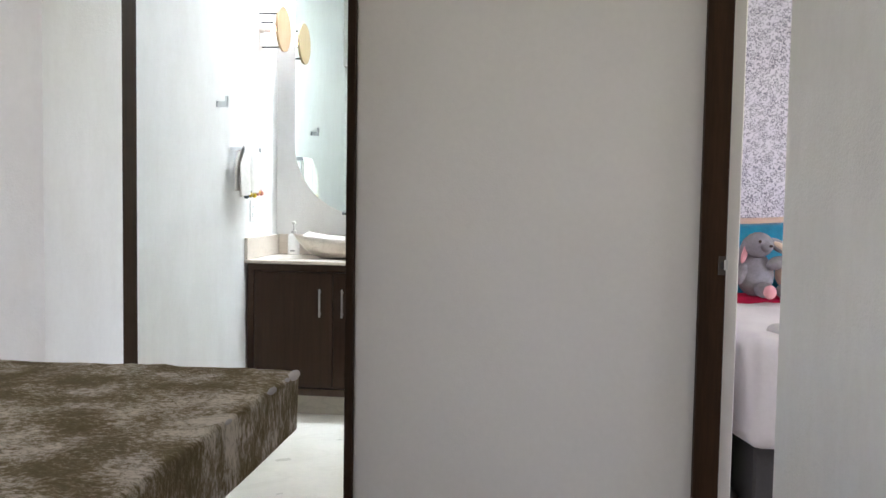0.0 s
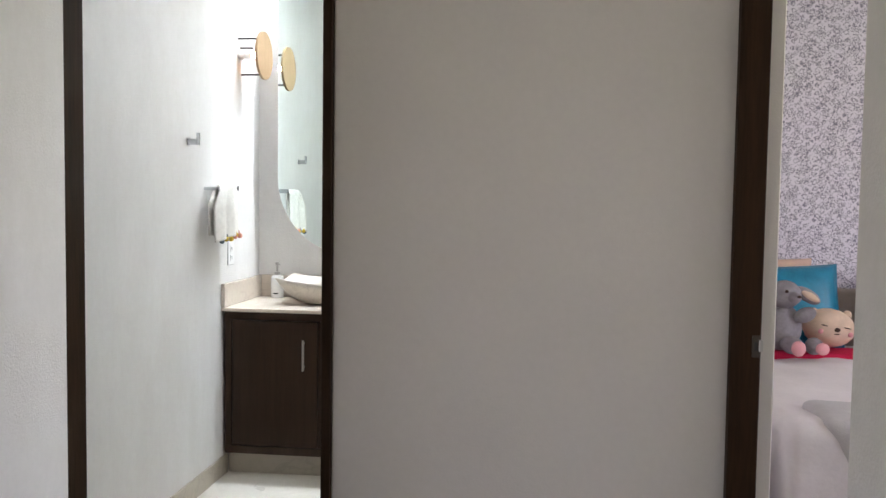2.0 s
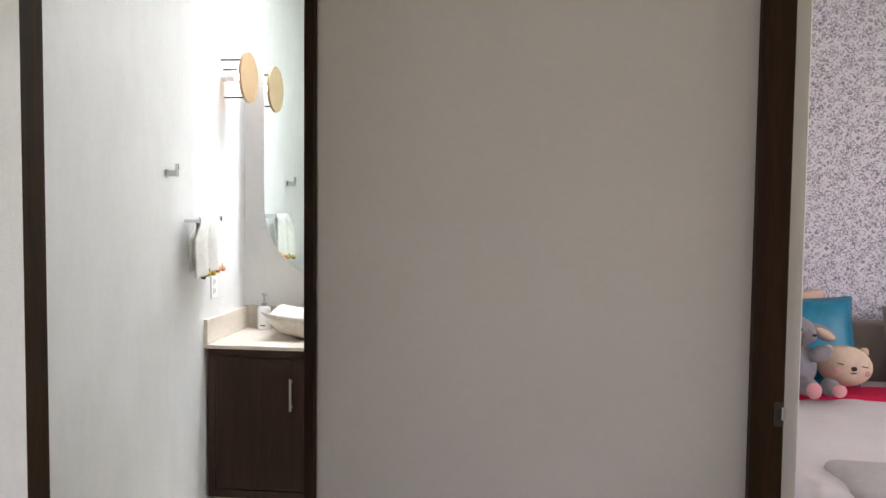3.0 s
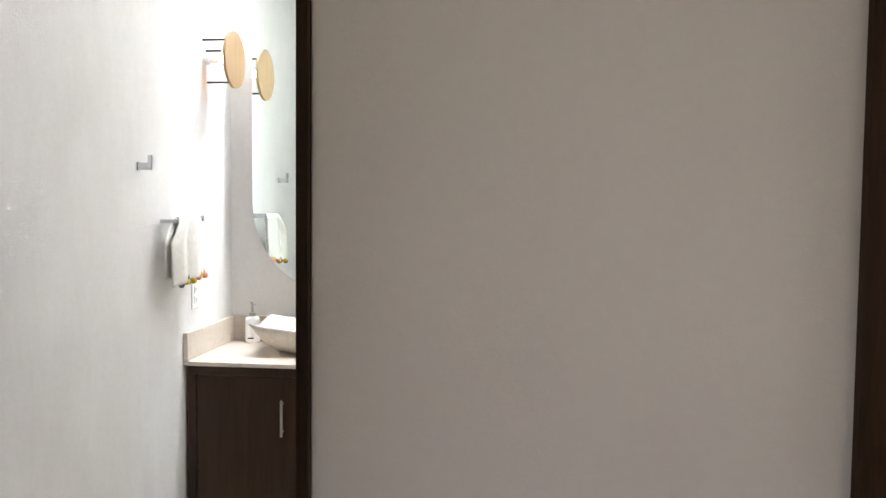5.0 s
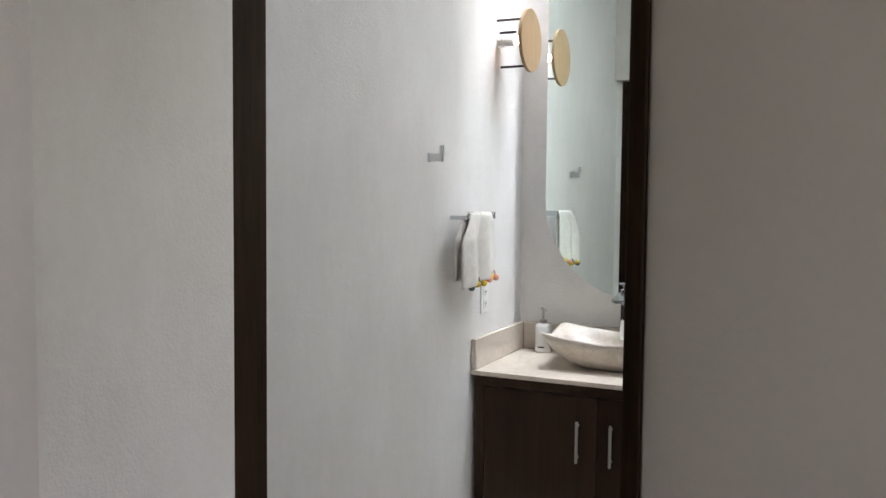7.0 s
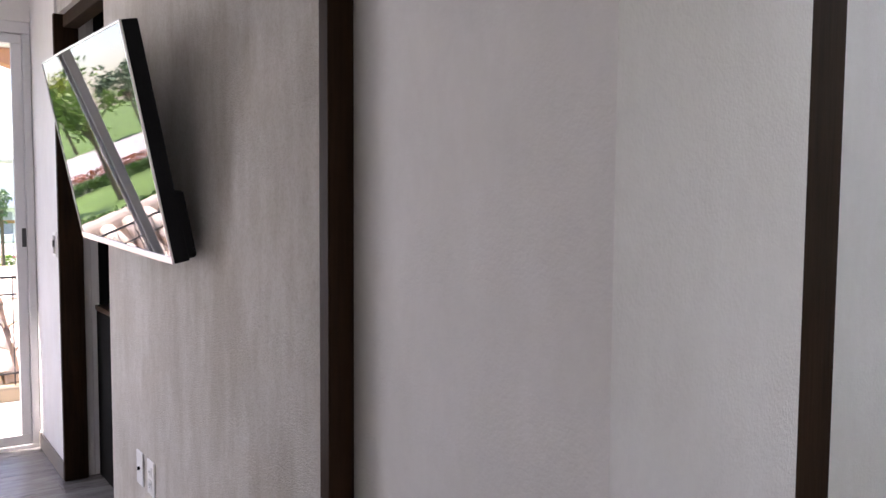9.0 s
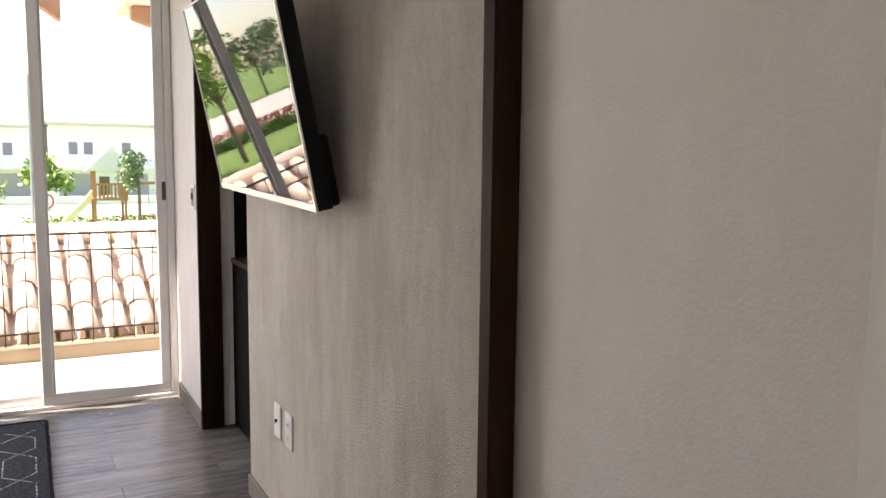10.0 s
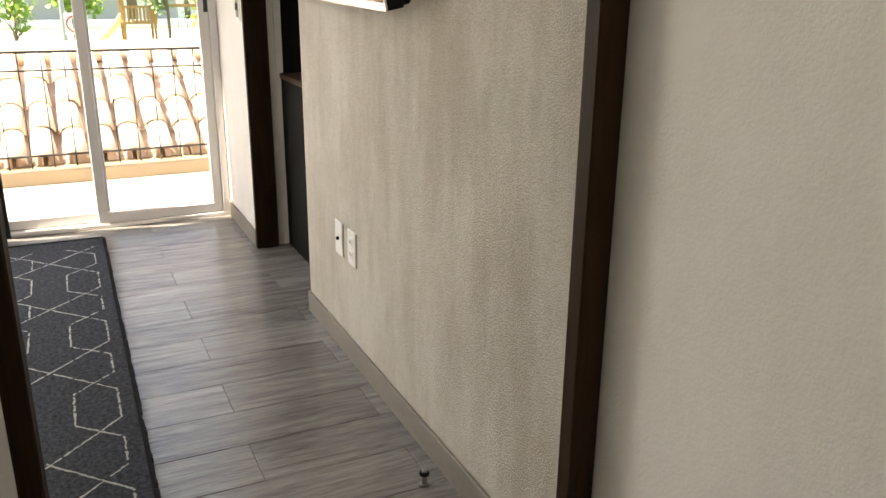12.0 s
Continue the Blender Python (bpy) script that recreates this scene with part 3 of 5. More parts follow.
room_frame = door_frame("door_frame_3", [((-1.64, 2.416, 0), (-1.597, 2.475, 2.2)), ((-1.664, 1.487, 0), (-1.581, 1.520, 2.2)), ((-1.64, 1.520, 2.13), (-1.597, 2.416, 2.198))], "dark-stained wooden bedroom door frame")
closet_frame = door_frame("door_frame_4", [((-4.251, 2.400, 0), (-4.224, 2.506, 2.17)), ((-3.42, 2.545, 0), (-3.392, 2.60, 2.17)), ((-4.224, 2.44, 2.11), (-3.42, 2.506, 2.168))], "dark-stained wooden closet door frame")

# strike plate on the frame of the children's room
strike = part("strike_plate", box((1.147, 2.981, 0.938), (1.171, 2.985, 1.0), 0.001), BRONZE, kids_frame, "dark bronze strike plate")
part("lip", box((1.165, 2.976, 0.955), (1.176, 2.985, 0.988), 0.001), STEEL, strike, "worn bright lip")
part("latch_hole", box((1.152, 2.9795, 0.958), (1.162, 2.982, 0.982)), BLACK, strike)


def baseboard(name, lo, hi, material, label):
    structure(name, box(lo, hi, 0.0015), material, label, "baseboard")


baseboard("baseboard_bedroom", (-3.392, 2.409, 0), (-1.642, 2.419, 0.082), BASE_TILE, "grey tile baseboard under the coarse wall")
baseboard("baseboard_switch", (-4.87, 2.398, 0), (-4.253, 2.407, 0.085), BASE_TILE, "grey tile baseboard beside the sliding door")
baseboard("baseboard_bathroom", (-0.999, 3.06, 0), (-0.988, 4.5, 0.095), SKIRT_STONE, "grey-beige stone baseboard in the bathroom")
baseboard("baseboard_hall", (-0.07, 3.009, 0), (1.088, 3.019, 0.085), BASE_TILE, "grey-brown tile baseboard in the hall")

# bathroom vanity
vanity = thing("vanity_cabinet", (-0.3, 4.72, 0), "dark-stained wooden bathroom vanity with steel handles", "cabinet")
vf = 4.457
part("body", boxes([((-0.986, vf, 0.112), (0.6, 4.995, 0.15)), ((-0.986, vf, 0.782), (0.6, 4.995, 0.819)), ((-0.986, vf, 0.15), (-0.952, 4.995, 0.782)), ((0.56, vf, 0.15), (0.6, 4.995, 0.782)), ((-0.952, vf + 0.02, 0.15), (0.56, 4.995, 0.782))], 0.001), CABINETWOOD, vanity)
part("plinth", box((-0.986, 4.512, 0), (0.58, 4.98, 0.111), 0.001), SKIRT_STONE, vanity, "grey-beige stone plinth")
for a, b, hx in ((-0.947, -0.518, -0.582), (-0.512, -0.083, -0.461), (-0.077, 0.555, 0.0)):
    d = part("door", box((a, vf - 0.001, 0.155), (b, vf + 0.019, 0.778), 0.0015), CABINETWOOD, vanity)
    h = boxes([((hx - 0.005, vf - 0.032, 0.54), (hx + 0.005, vf - 0.022, 0.692))], 0.002)
    rod((hx, vf - 0.024, 0.558), (hx, vf, 0.558), 0.004, h)
    rod((hx, vf - 0.024, 0.674), (hx, vf, 0.674), 0.004, h)
    part("handle", h, STEEL, d, "brushed steel bar handle")

counter = thing("countertop", (-0.2, 4.72, 0.803), "cream polished stone countertop with low splashbacks", "countertop")
part("top", box((-0.998, 4.438, 0.82), (0.62, 4.997, 0.838), 0.002), COUNTER, counter)
part("splashback", box((-0.998, 4.44, 0.839), (-0.979, 4.997, 0.955), 0.002), COUNTER, counter)
part("splashback", box((-0.978, 4.978, 0.839), (0.62, 4.998, 0.957), 0.002), COUNTER, counter)


def basin_mesh(cx, cy):
    """A boat-shaped vessel: a rounded rectangle with raised ends, hollowed inside."""
    bm = bmesh.new()
    n = 72

    def plan(k, a, b, p):
        th = k * math.tau / n
        c, s = math.cos(th), math.sin(th)
        return (math.copysign(abs(c) ** (2 / p), c) * a, math.copysign(abs(s) ** (2 / p), s) * b)

    rings = []
    A, B = 0.265, 0.168

    def ring(f, g, p):
        out = []
        for k in range(n):
            x, y = plan(k, A * f, B * f, p)
            rim = 0.111 + 0.034 * abs(x / (A * f)) ** 2 * abs(y / (B * f)) ** 1.5
            out.append(bm.verts.new((cx + x, cy + y, 0.839 + rim * g)))
        return out

    for f, g, p in ((0.36, 0.0, 2.2), (0.5, 0.02, 2.4), (0.66, 0.13, 2.8), (0.81, 0.38, 4.0), (0.92, 0.7, 7.0), (1.0, 1.0, 12.0)):
        rings.append(ring(f, g, p))
    for f, g, p in ((0.965, 0.985, 11.0), (0.88, 0.72, 6.0), (0.72, 0.4, 3.4), (0.4, 0.2, 2.4)):
        rings.append(ring(f, g, p))
    for a, b in zip(rings, rings[1:]):
        for k in range(n):
            bm.faces.new((a[k], a[(k + 1) % n], b[(k + 1) % n], b[k]))
    bm.faces.new(rings[0])
    bm.faces.new(rings[-1])
    return bm


basin = tagged(link("vessel_basin", basin_mesh(-0.515, 4.735), BASIN_STONE, smooth=True), "travertine boat-shaped vessel basin on the countertop", "sink")
part("drain", lathe([(0.02, 0.0), (0.022, 0.004), (0.012, 0.006)], (-0.515, 4.715, 0.859)), CHROME, basin)

faucet = thing("faucet", (-0.515, 4.915, 0.839), "tall square chrome waterfall faucet", "faucet")
part("column", box((-0.537, 4.885, 0.839), (-0.493, 4.929, 1.128), 0.003), CHROME, faucet)
part("foot_plate", box((-0.545, 4.877, 0.839), (-0.485, 4.937, 0.847), 0.002), CHROME, faucet)
sp = box((-0.548, 4.775, 1.098), (-0.482, 4.884, 1.114), 0.002)
for v in sp.verts:
    v.co.z += (v.co.y - 4.884) * 0.16
part("spout", sp, CHROME, faucet)
lv = box((-0.53, 4.80, 1.152), (-0.5, 4.925, 1.162), 0.002)
part("lever", box((-0.526, 4.89, 1.128), (-0.504, 4.925, 1.153), 0.002, lv), CHROME, faucet)

soap = thing("soap_dispenser", (-0.872, 4.928, 0.839), "white ceramic soap dispenser with a chrome pump", "soap dispenser")
part("bottle", lathe([(0.032, 0), (0.035, 0.004), (0.035, 0.105), (0.031, 0.118), (0.014, 0.124)], (-0.872, 4.928, 0.839), seg=20, sy=0.8), CERAMIC, soap, smooth=True)
pump = lathe([(0.016, 0.124), (0.016, 0.14), (0.006, 0.142), (0.006, 0.178), (0.011, 0.18), (0.011, 0.192), (0.004, 0.194)], (-0.872, 4.928, 0.839), seg=16)
rod((-0.872, 4.928, 1.026), (-0.848, 4.895, 1.021), 0.004, pump)
part("pump", pump, STEEL, soap)
part("printed_line", box((-0.885, 4.8985, 0.859), (-0.858, 4.8998, 0.865)), BLACK_PLASTIC, soap)


def pill(cx, r, zc0, zc1, y0, y1):
    """A tall pill outline, extruded."""
    bm = bmesh.new()
    pts = [(cx + r * math.cos(a), zc1 + r * math.sin(a)) for a in [k * math.pi / 24 for k in range(25)]]
    pts += [(cx + r * math.cos(a), zc0 + r * math.sin(a)) for a in [math.pi + k * math.pi / 24 for k in range(25)]]
    f = bm.faces.new([bm.verts.new((x, y0, z)) for x, z in pts])
    r_ = bmesh.ops.extrude_face_region(bm, geom=[f])
    for v in [g for g in r_["geom"] if isinstance(g, bmesh.types.BMVert)]:
        v.co.y = y1
    return bm


mirror = thing("wall_mirror", (-0.44, 4.95, 1.075), "tall pill-shaped frameless mirror above the vanity", "mirror")
part("backing", pill(-0.449, 0.385, 1.49, 2.40, 4.904, 4.999), ALU, mirror)
part("mirror_glass", pill(-0.449, 0.412, 1.49, 2.43, 4.897, 4.903), MIRROR, mirror)

# sconce: a wooden disc held off the wall by black rods, with a lit bulb behind it
sconce = thing("wall_sconce", (-0.9, 4.69, 2.105), "wall sconce with a pale wooden disc on black rods", "wall lamp")
disc = bmesh.new()
bmesh.ops.create_cone(disc, cap_ends=True, segments=48, radius1=0.121, radius2=0.121, depth=0.012, matrix=Matrix.Translation((-0.868, 4.69, 2.105)) @ Matrix.Rotation(radians(90), 4, "Y"))
part("disc", disc, DISCWOOD, sconce, "pale oak disc shade")
for y, z in ((4.665, 2.187), (4.715, 2.013)):
    part("rod", box((-0.999, y - 0.004, z - 0.004), (-0.874, y + 0.004, z + 0.004)), BLACK, sconce)
part("rod", box((-0.999, 4.695, 2.142), (-0.93, 4.703, 2.15)), BLACK, sconce)
holder = rod((-0.999, 4.69, 2.11), (-0.972, 4.69, 2.11), 0.024)
rod((-0.972, 4.69, 2.11), (-0.93, 4.69, 2.11), 0.019, holder, 12, 0.022)
part("holder", holder, CERAMIC, sconce, "white ceramic lamp holder")
part("bulb", ball((-0.928, 4.69, 2.11), 0.018), BULB, sconce, "small lit warm bulb", smooth=True)

hook = thing("robe_hook", (-0.985, 4.06, 1.62), "square chrome robe hook on the plaster wall", "hook")
part("plate", box((-0.999, 4.05, 1.604), (-0.994, 4.07, 1.634), 0.001), CHROME, hook)
part("arm", boxes([((-0.994, 4.052, 1.605), (-0.945, 4.066, 1.631)), ((-0.955, 4.051, 1.63), (-0.943, 4.065, 1.658))], 0.001), CHROME, hook)

bar = thing("towel_bar", (-0.94, 4.37, 1.425), "square chrome towel bar on the plaster wall", "towel bar")
part("post", box((-0.999, 4.236, 1.41), (-0.93, 4.256, 1.424), 0.001), CHROME, bar)
part("post", box((-0.999, 4.486, 1.412), (-0.93, 4.5, 1.436), 0.001), CHROME, bar)
part("rail", box((-0.945, 4.256, 1.412), (-0.931, 4.486, 1.424), 0.001), CHROME, bar)


def towel_mesh():
    bm = bmesh.new()
    nu, nv = 26, 44
    grid = []
    for i in range(nu):
        u = i / (nu - 1)
        row = []
        for j in range(nv):
            v = j / (nv - 1)
            s = (v - 0.42) / 0.58 if v > 0.42 else -(0.42 - v) / 0.42
            drop = abs(s)
            ease = min(1, drop * 2.5)
            if v > 0.42:
                fold = 0.020 * math.exp(-((u - 0.2) / 0.13) ** 2) - 0.016 * math.exp(-((u - 0.42) / 0.05) ** 2) + 0.017 * math.exp(-((u - 0.62) / 0.11) ** 2) - 0.010 * math.exp(-((u - 0.95) / 0.08) ** 2)
                x = -0.938 + 0.010 * min(1, drop * 8) + 0.010 * drop + fold * (0.35 + 0.65 * ease)
                z = 1.433 - (0.262 - 0.04 * u) * drop ** 1.05 + 0.010 * math.exp(-((u - 0.5) / 0.3) ** 2) * (1 - ease)
                y = 4.27 + u * 0.2 - 0.11 * ease * (1 - u) ** 1.5
            else:
                x = -0.938 - 0.009 * min(1, drop * 8) + 0.006 * drop + 0.007 * math.sin(u * 15) * ease
                z = 1.433 - 0.232 * drop ** 1.1
                y = 4.265 + u * 0.2 - 0.10 * ease * (1 - u)
            z += 0.003 * math.sin(u * 6.0) * drop
            row.append(bm.verts.new((x, y, z)))
        grid.append(row)
    for i in range(nu - 1):
        for j in range(nv - 1):
            bm.faces.new((grid[i][j], grid[i + 1][j], grid[i + 1][j + 1], grid[i][j + 1]))
    return bm


towel = tagged(link("hand_towel", towel_mesh(), TOWEL, smooth=True), "cream terry hand towel with coloured pompoms, hung folded", "towel")
so = towel.modifiers.new("thickness", "SOLIDIFY")
so.thickness = 0.006
for k, (m, lab) in enumerate(((SLATE, "slate pompom"), (YELLOW, "yellow pompom"), (SLATE, "slate pompom"), (YELLOW, "yellow pompom"), (PINK, "salmon pompom"), (YELLOW, "yellow pompom"), (PINK, "salmon pompom"))):
    y = 4.225 + k * 0.038
    b = ball((-0.908 + 0.006 * math.sin(k * 2.1), y, 1.176 + 0.0035 * k + 0.005 * math.sin(k * 1.7)), 0.0125, seg=12)
    for v in b.verts:
        v.co += Vector((random.uniform(-1, 1), random.uniform(-1, 1), random.uniform(-1, 1))) * 0.0016
    rod((-0.91, y, 1.182 + 0.0035 * k), (-0.912, y, 1.198 + 0.0035 * k), 0.0025, b, 6)
    part("pompom", b, m, towel, lab, smooth=True)


def wall_plate(name, at, turn, label, kind_of):
    """A plate 76 x 118 mm facing -y before turning."""
    root = thing(name, (0, 0, 0), label, "outlet" if kind_of != "switch" else "switch")
    part("plate", box((-0.038, -0.006, -0.06), (0.038, 0, 0.06), 0.003), WHITE_PLASTIC, root)
    if kind_of == "outlet":
        for dz in (-0.022, 0.022):
            part("socket", box((-0.017, -0.0085, dz - 0.016), (0.017, -0.0055, dz + 0.016), 0.002), WHITE_PLASTIC, root)
            for dx in (-0.006, 0.006):
                part("slot", box((dx - 0.0012, -0.0095, dz - 0.004), (dx + 0.0012, -0.0083, dz + 0.006)), SLOT_GREY, root)
            part("slot", rod((0, -0.0095, dz - 0.009), (0, -0.0083, dz - 0.009), 0.0018, seg=8), SLOT_GREY, root)
    elif kind_of == "cable":
        part("jack", rod((0, -0.013, 0.0), (0, -0.005, 0.0), 0.006, seg=14), BLACK_PLASTIC, root, "black coaxial jack")
    else:
        part("surround", box((-0.024, -0.0085, -0.043), (0.024, -0.0055, 0.043), 0.001), DULL_STEEL, root)
        part("rocker", box((-0.016, -0.012, -0.012), (0.016, -0.008, 0.02), 0.001), BLACK_PLASTIC, root)
    root.matrix_world = pose(*at, 0, 0, turn)
    return root


wall_plate("wall_outlet", (-0.9995, 4.562, 1.1), 90, "white wall outlet under the towel", "outlet")
wall_plate("cable_outlet", (-2.999, 2.4195, 0.41), 0, "white cable outlet plate with a black jack", "cable")
wall_plate("wall_outlet", (-2.869, 2.4195, 0.412), 0, "white double wall outlet low on the wall", "outlet")
wall_plate("light_switch", (-4.345, 2.4075, 1.113), 0, "white light switch beside the sliding door", "switch")


def door_stop(at):
    root = thing("door_stop", at, "small steel door stop with a black rubber ring", "door stop")
    part("post", lathe([(0.014, 0), (0.014, 0.003), (0.007, 0.006), (0.007, 0.028), (0.01, 0.03)], at, seg=18), DULL_STEEL, root, smooth=False)
    part("rubber_ring", lathe([(0.012, 0.03), (0.0135, 0.032), (0.0135, 0.037), (0.011, 0.04)], at, seg=18), BLACK_PLASTIC, root)
    part("cap", lathe([(0.008, 0.04), (0.008, 0.043), (0.004, 0.045)], at, seg=18), DULL_STEEL, root)


door_stop((-2.129, 2.345, 0.0))
door_stop((-0.94, 3.80, 0.0))

# slab table in the hall
slab = box((-0.85, 0.10, 0.822), (0.205, 1.378, 0.911), 0.007, seg=3)
bmesh.ops.subdivide_edges(slab, edges=[e for e in slab.edges if e.calc_length() > 0.3], cuts=40, use_grid_fill=True)
for v in slab.verts:
    n = noise.noise(v.co * 9) * 0.006 + noise.noise(v.co * 45) * 0.003
    v.co += Vector((n, n * 0.8, n * 0.7))
table = thing("slab_table", (-0.3, 0.75, 0), "table with a thick mottled brown and cream slab top", "table")
part("tabletop", slab, MOTTLED, table, "mottled brown slab with drawn-out cream flecks")
for cy_, cr in ((1.352, 0.016), (1.318, 0.008), (1.255, 0.01), (1.245, 0.006), (1.1, 0.006)):
    part("chip", ball((0.203, cy_, 0.908), cr, seg=12, scale=(0.45, 1.5, 0.45), turn=Matrix.Rotation(radians(45), 4, "Y")), CHIP, table, "pale chipped spot")
for x in (-0.75, -0.02):
    for y in (0.25, 1.15):
        part("leg", box((x - 0.03, y - 0.03, 0), (x + 0.03, y + 0.03, 0.822), 0.004), DARKWOOD, table)

# stair railing seen in the mirror
rail = thing("stair_railing", (-1.2, 0.9, 0), "black metal stair railing with thin bars", "railing")
part("handrail", box((-1.6, 0.88, 0.88), (-0.9, 0.92, 0.905), 0.002), BLACK, rail)
part("rail", box((-1.6, 0.892, 0.72), (-0.9, 0.908, 0.735), 0.002), BLACK, rail)
for x in (-1.58, -1.25, -0.92):
    part("post", box((x - 0.012, 0.888, 0), (x + 0.012, 0.912, 0.88)), BLACK, rail)

# television on the coarse wall, tilted downwards
tv = thing("television", (-2.86, 2.35, 1.185), "black flat television with silver edge, tilted on its bracket", "television")
TVW, TVH = 1.066, 0.642
M = Matrix.Translation((-2.853, 2.331, 1.184)) @ Matrix.Rotation(radians(1.3), 4, "Y") @ Matrix.Rotation(radians(11.7), 4, "X")


def tv_box(items, bev=0.0):
    bm = boxes(items, bev)
    bm.transform(M)
    return bm


w2 = TVW / 2
part("panel", tv_box([((-w2 + 0.001, 0.0047, 0.001), (w2 - 0.001, 0.046, TVH - 0.001))], 0.002), BLACK_PLASTIC, tv)
part("back_cover", tv_box([((-w2 + 0.02, 0.04, 0.004), (w2 - 0.012, 0.072, 0.19)), ((-0.2, 0.04, 0.17), (0.2, 0.055, 0.5))], 0.006), BLACK_PLASTIC, tv)
part("screen", tv_box([((-w2 + 0.006, 0.0005, 0.02), (w2 - 0.006, 0.0045, TVH - 0.006))]), SCREEN, tv, "glossy dark screen")
part("bezel", tv_box([((-w2, -0.002, 0), (w2, 0.004, 0.02)), ((-w2, -0.002, TVH - 0.006), (w2, 0.004, TVH)), ((-w2, -0.002, 0.02), (-w2 + 0.006, 0.004, TVH - 0.006)), ((w2 - 0.006, -0.002, 0.02), (w2, 0.004, TVH - 0.006))], 0.001), BEZEL, tv, "thin silver bezel")
part("wall_bracket", boxes([((-2.95, 2.405, 1.35), (-2.78, 2.419, 1.6)), ((-2.9, 2.33, 1.42), (-2.83, 2.405, 1.5))]), BLACK, tv)

# sliding balcony door
slider = thing("sliding_door", (-4.91, 1.2, 0), "white aluminium sliding balcony door with clear panes", "sliding door", kind="structure")
part("outer_frame", boxes([((-4.955, 0.0, 0), (-4.872, 2.406, 0.022)), ((-4.955, 0.0, 2.172), (-4.872, 2.406, 2.231)), ((-4.955, 2.368, 0.022), (-4.872, 2.406, 2.172)), ((-4.955, 0.0, 0.022), (-4.872, 0.037, 2.172))], 0.003), ALU, slider)
EDGES = [0.04, 0.59, 1.18, 1.765, 2.366]
for k in range(4):
    a, b = EDGES[k] - (0.032 if k else 0), EDGES[k + 1] + (0.032 if k < 3 else 0)
    xo = -4.896 if k % 2 else -4.93
    leaf = part("leaf", boxes([((xo - 0.014, a, 0.024), (xo + 0.014, b, 0.076)), ((xo - 0.014, a, 2.12), (xo + 0.014, b, 2.17)), ((xo - 0.014, a, 0.076), (xo + 0.014, a + 0.05, 2.12)), ((xo - 0.014, b - 0.05, 0.076), (xo + 0.014, b, 2.12))], 0.003), ALU, slider)
    pane = part("pane", box((xo - 0.002, a + 0.05, 0.076), (xo + 0.002, b - 0.05, 2.12)), GLASS, leaf)
    pane.visible_shadow = False
    if k == 3:
        part("pull_handle", box((xo + 0.013, b - 0.022, 1.072), (xo + 0.018, b - 0.002, 1.17), 0.001), GASKET, leaf, "black recessed pull handle")


def drape(x, y0, y1, z0, z1, folds, depth):
    bm = bmesh.new()
    n = folds * 10
    a = []
    for i in range(n + 1):
        u = i / n
        off = depth * math.sin(u * folds * math.tau) * (0.8 + 0.2 * math.sin(u * 13))
        a.append((bm.verts.new((x + off, y0 + u * (y1 - y0), z0)), bm.verts.new((x + off * 0.7, y0 + u * (y1 - y0), z1))))
    for p, q in zip(a, a[1:]):
        bm.faces.new((p[0], q[0], q[1], p[1]))
    return bm


curtain = tagged(link("curtain", drape(-4.79, 1.08, 1.33, 0.02, 2.5, 4, 0.03), CURTAIN, smooth=True), "dark grey curtain drawn aside at the sliding door", "curtain")
curtain.modifiers.new("thickness", "SOLIDIFY").thickness = 0.004

# rug with trellis lines
RUG = pose(-4.672, 1.735, 0, 0, 0, -0.7)
rug = thing("area_rug", (-3.4, 0.95, 0), "charcoal pile rug with a cream trellis pattern", "rug")


def rug_bm(bm):
    bm.transform(RUG)
    return bm


pile = box((0, -1.6, 0.0), (2.75, 0, 0.012), 0.004)
part("rug_body", rug_bm(pile), RUGPILE, rug)
part("binding", rug_bm(boxes([((-0.011, -1.6, 0), (0.003, 0, 0.0145))] + [((k * 0.025, -0.003, 0), (k * 0.025 + 0.025, 0.007 + random.uniform(0, 0.006), 0.0145)) for k in range(110)])), BINDING, rug, "dark bound edge")


def yarn(a, b, w):
    a, b = Vector(a), Vector(b)
    d = (b - a).normalized()
    s = Vector((-d.y, d.x)) * w / 2
    bm = bmesh.new()
    n = max(3, int((b - a).length / 0.009))
    rows = []
    for i in range(n + 1):
        c = a + (b - a) * i / n + s * random.uniform(-0.5, 0.5)
        k = random.uniform(0.5, 1.3)
        rows.append([bm.verts.new((*(c + s * k * e), 0.0145)) for e in (-1, 1)])
    for p, q in zip(rows, rows[1:]):
        if random.random() < 0.85:
            bm.faces.new((p[0], q[0], q[1], p[1]))
    return bm


# long hexagons whose slanting sides cross between them, row after row
P = 0.58
for i in range(-2, 5):
    p = 1.115 + i * P
    lines = [((p, -0.065), (p + 0.19, -0.065)), ((p + 0.305, -0.067), (p + 0.455, -0.067)), ((p - 0.01, -0.19), (p + 0.195, -0.19)),
             ((p + 0.19, -0.065), (p + 0.46, -0.33)), ((p + 0.58, -0.065), (p + 0.31, -0.33)), ((p + 0.455, -0.067), (p + 0.57, -0.19)), ((p + 0.305, -0.067), (p + 0.195, -0.19))]
    for j in range(6):
        for a, b in lines:
            a, b = (a[0], a[1] + 0.018 - 0.26 * j), (b[0], b[1] + 0.018 - 0.26 * j)
            if min(a[0], b[0]) > 0.02 and max(a[0], b[0]) < 2.72 and min(a[1], b[1]) > -1.58:
                part("yarn_line", rug_bm(yarn(a, b, 0.0068)), RUGLINE, rug)

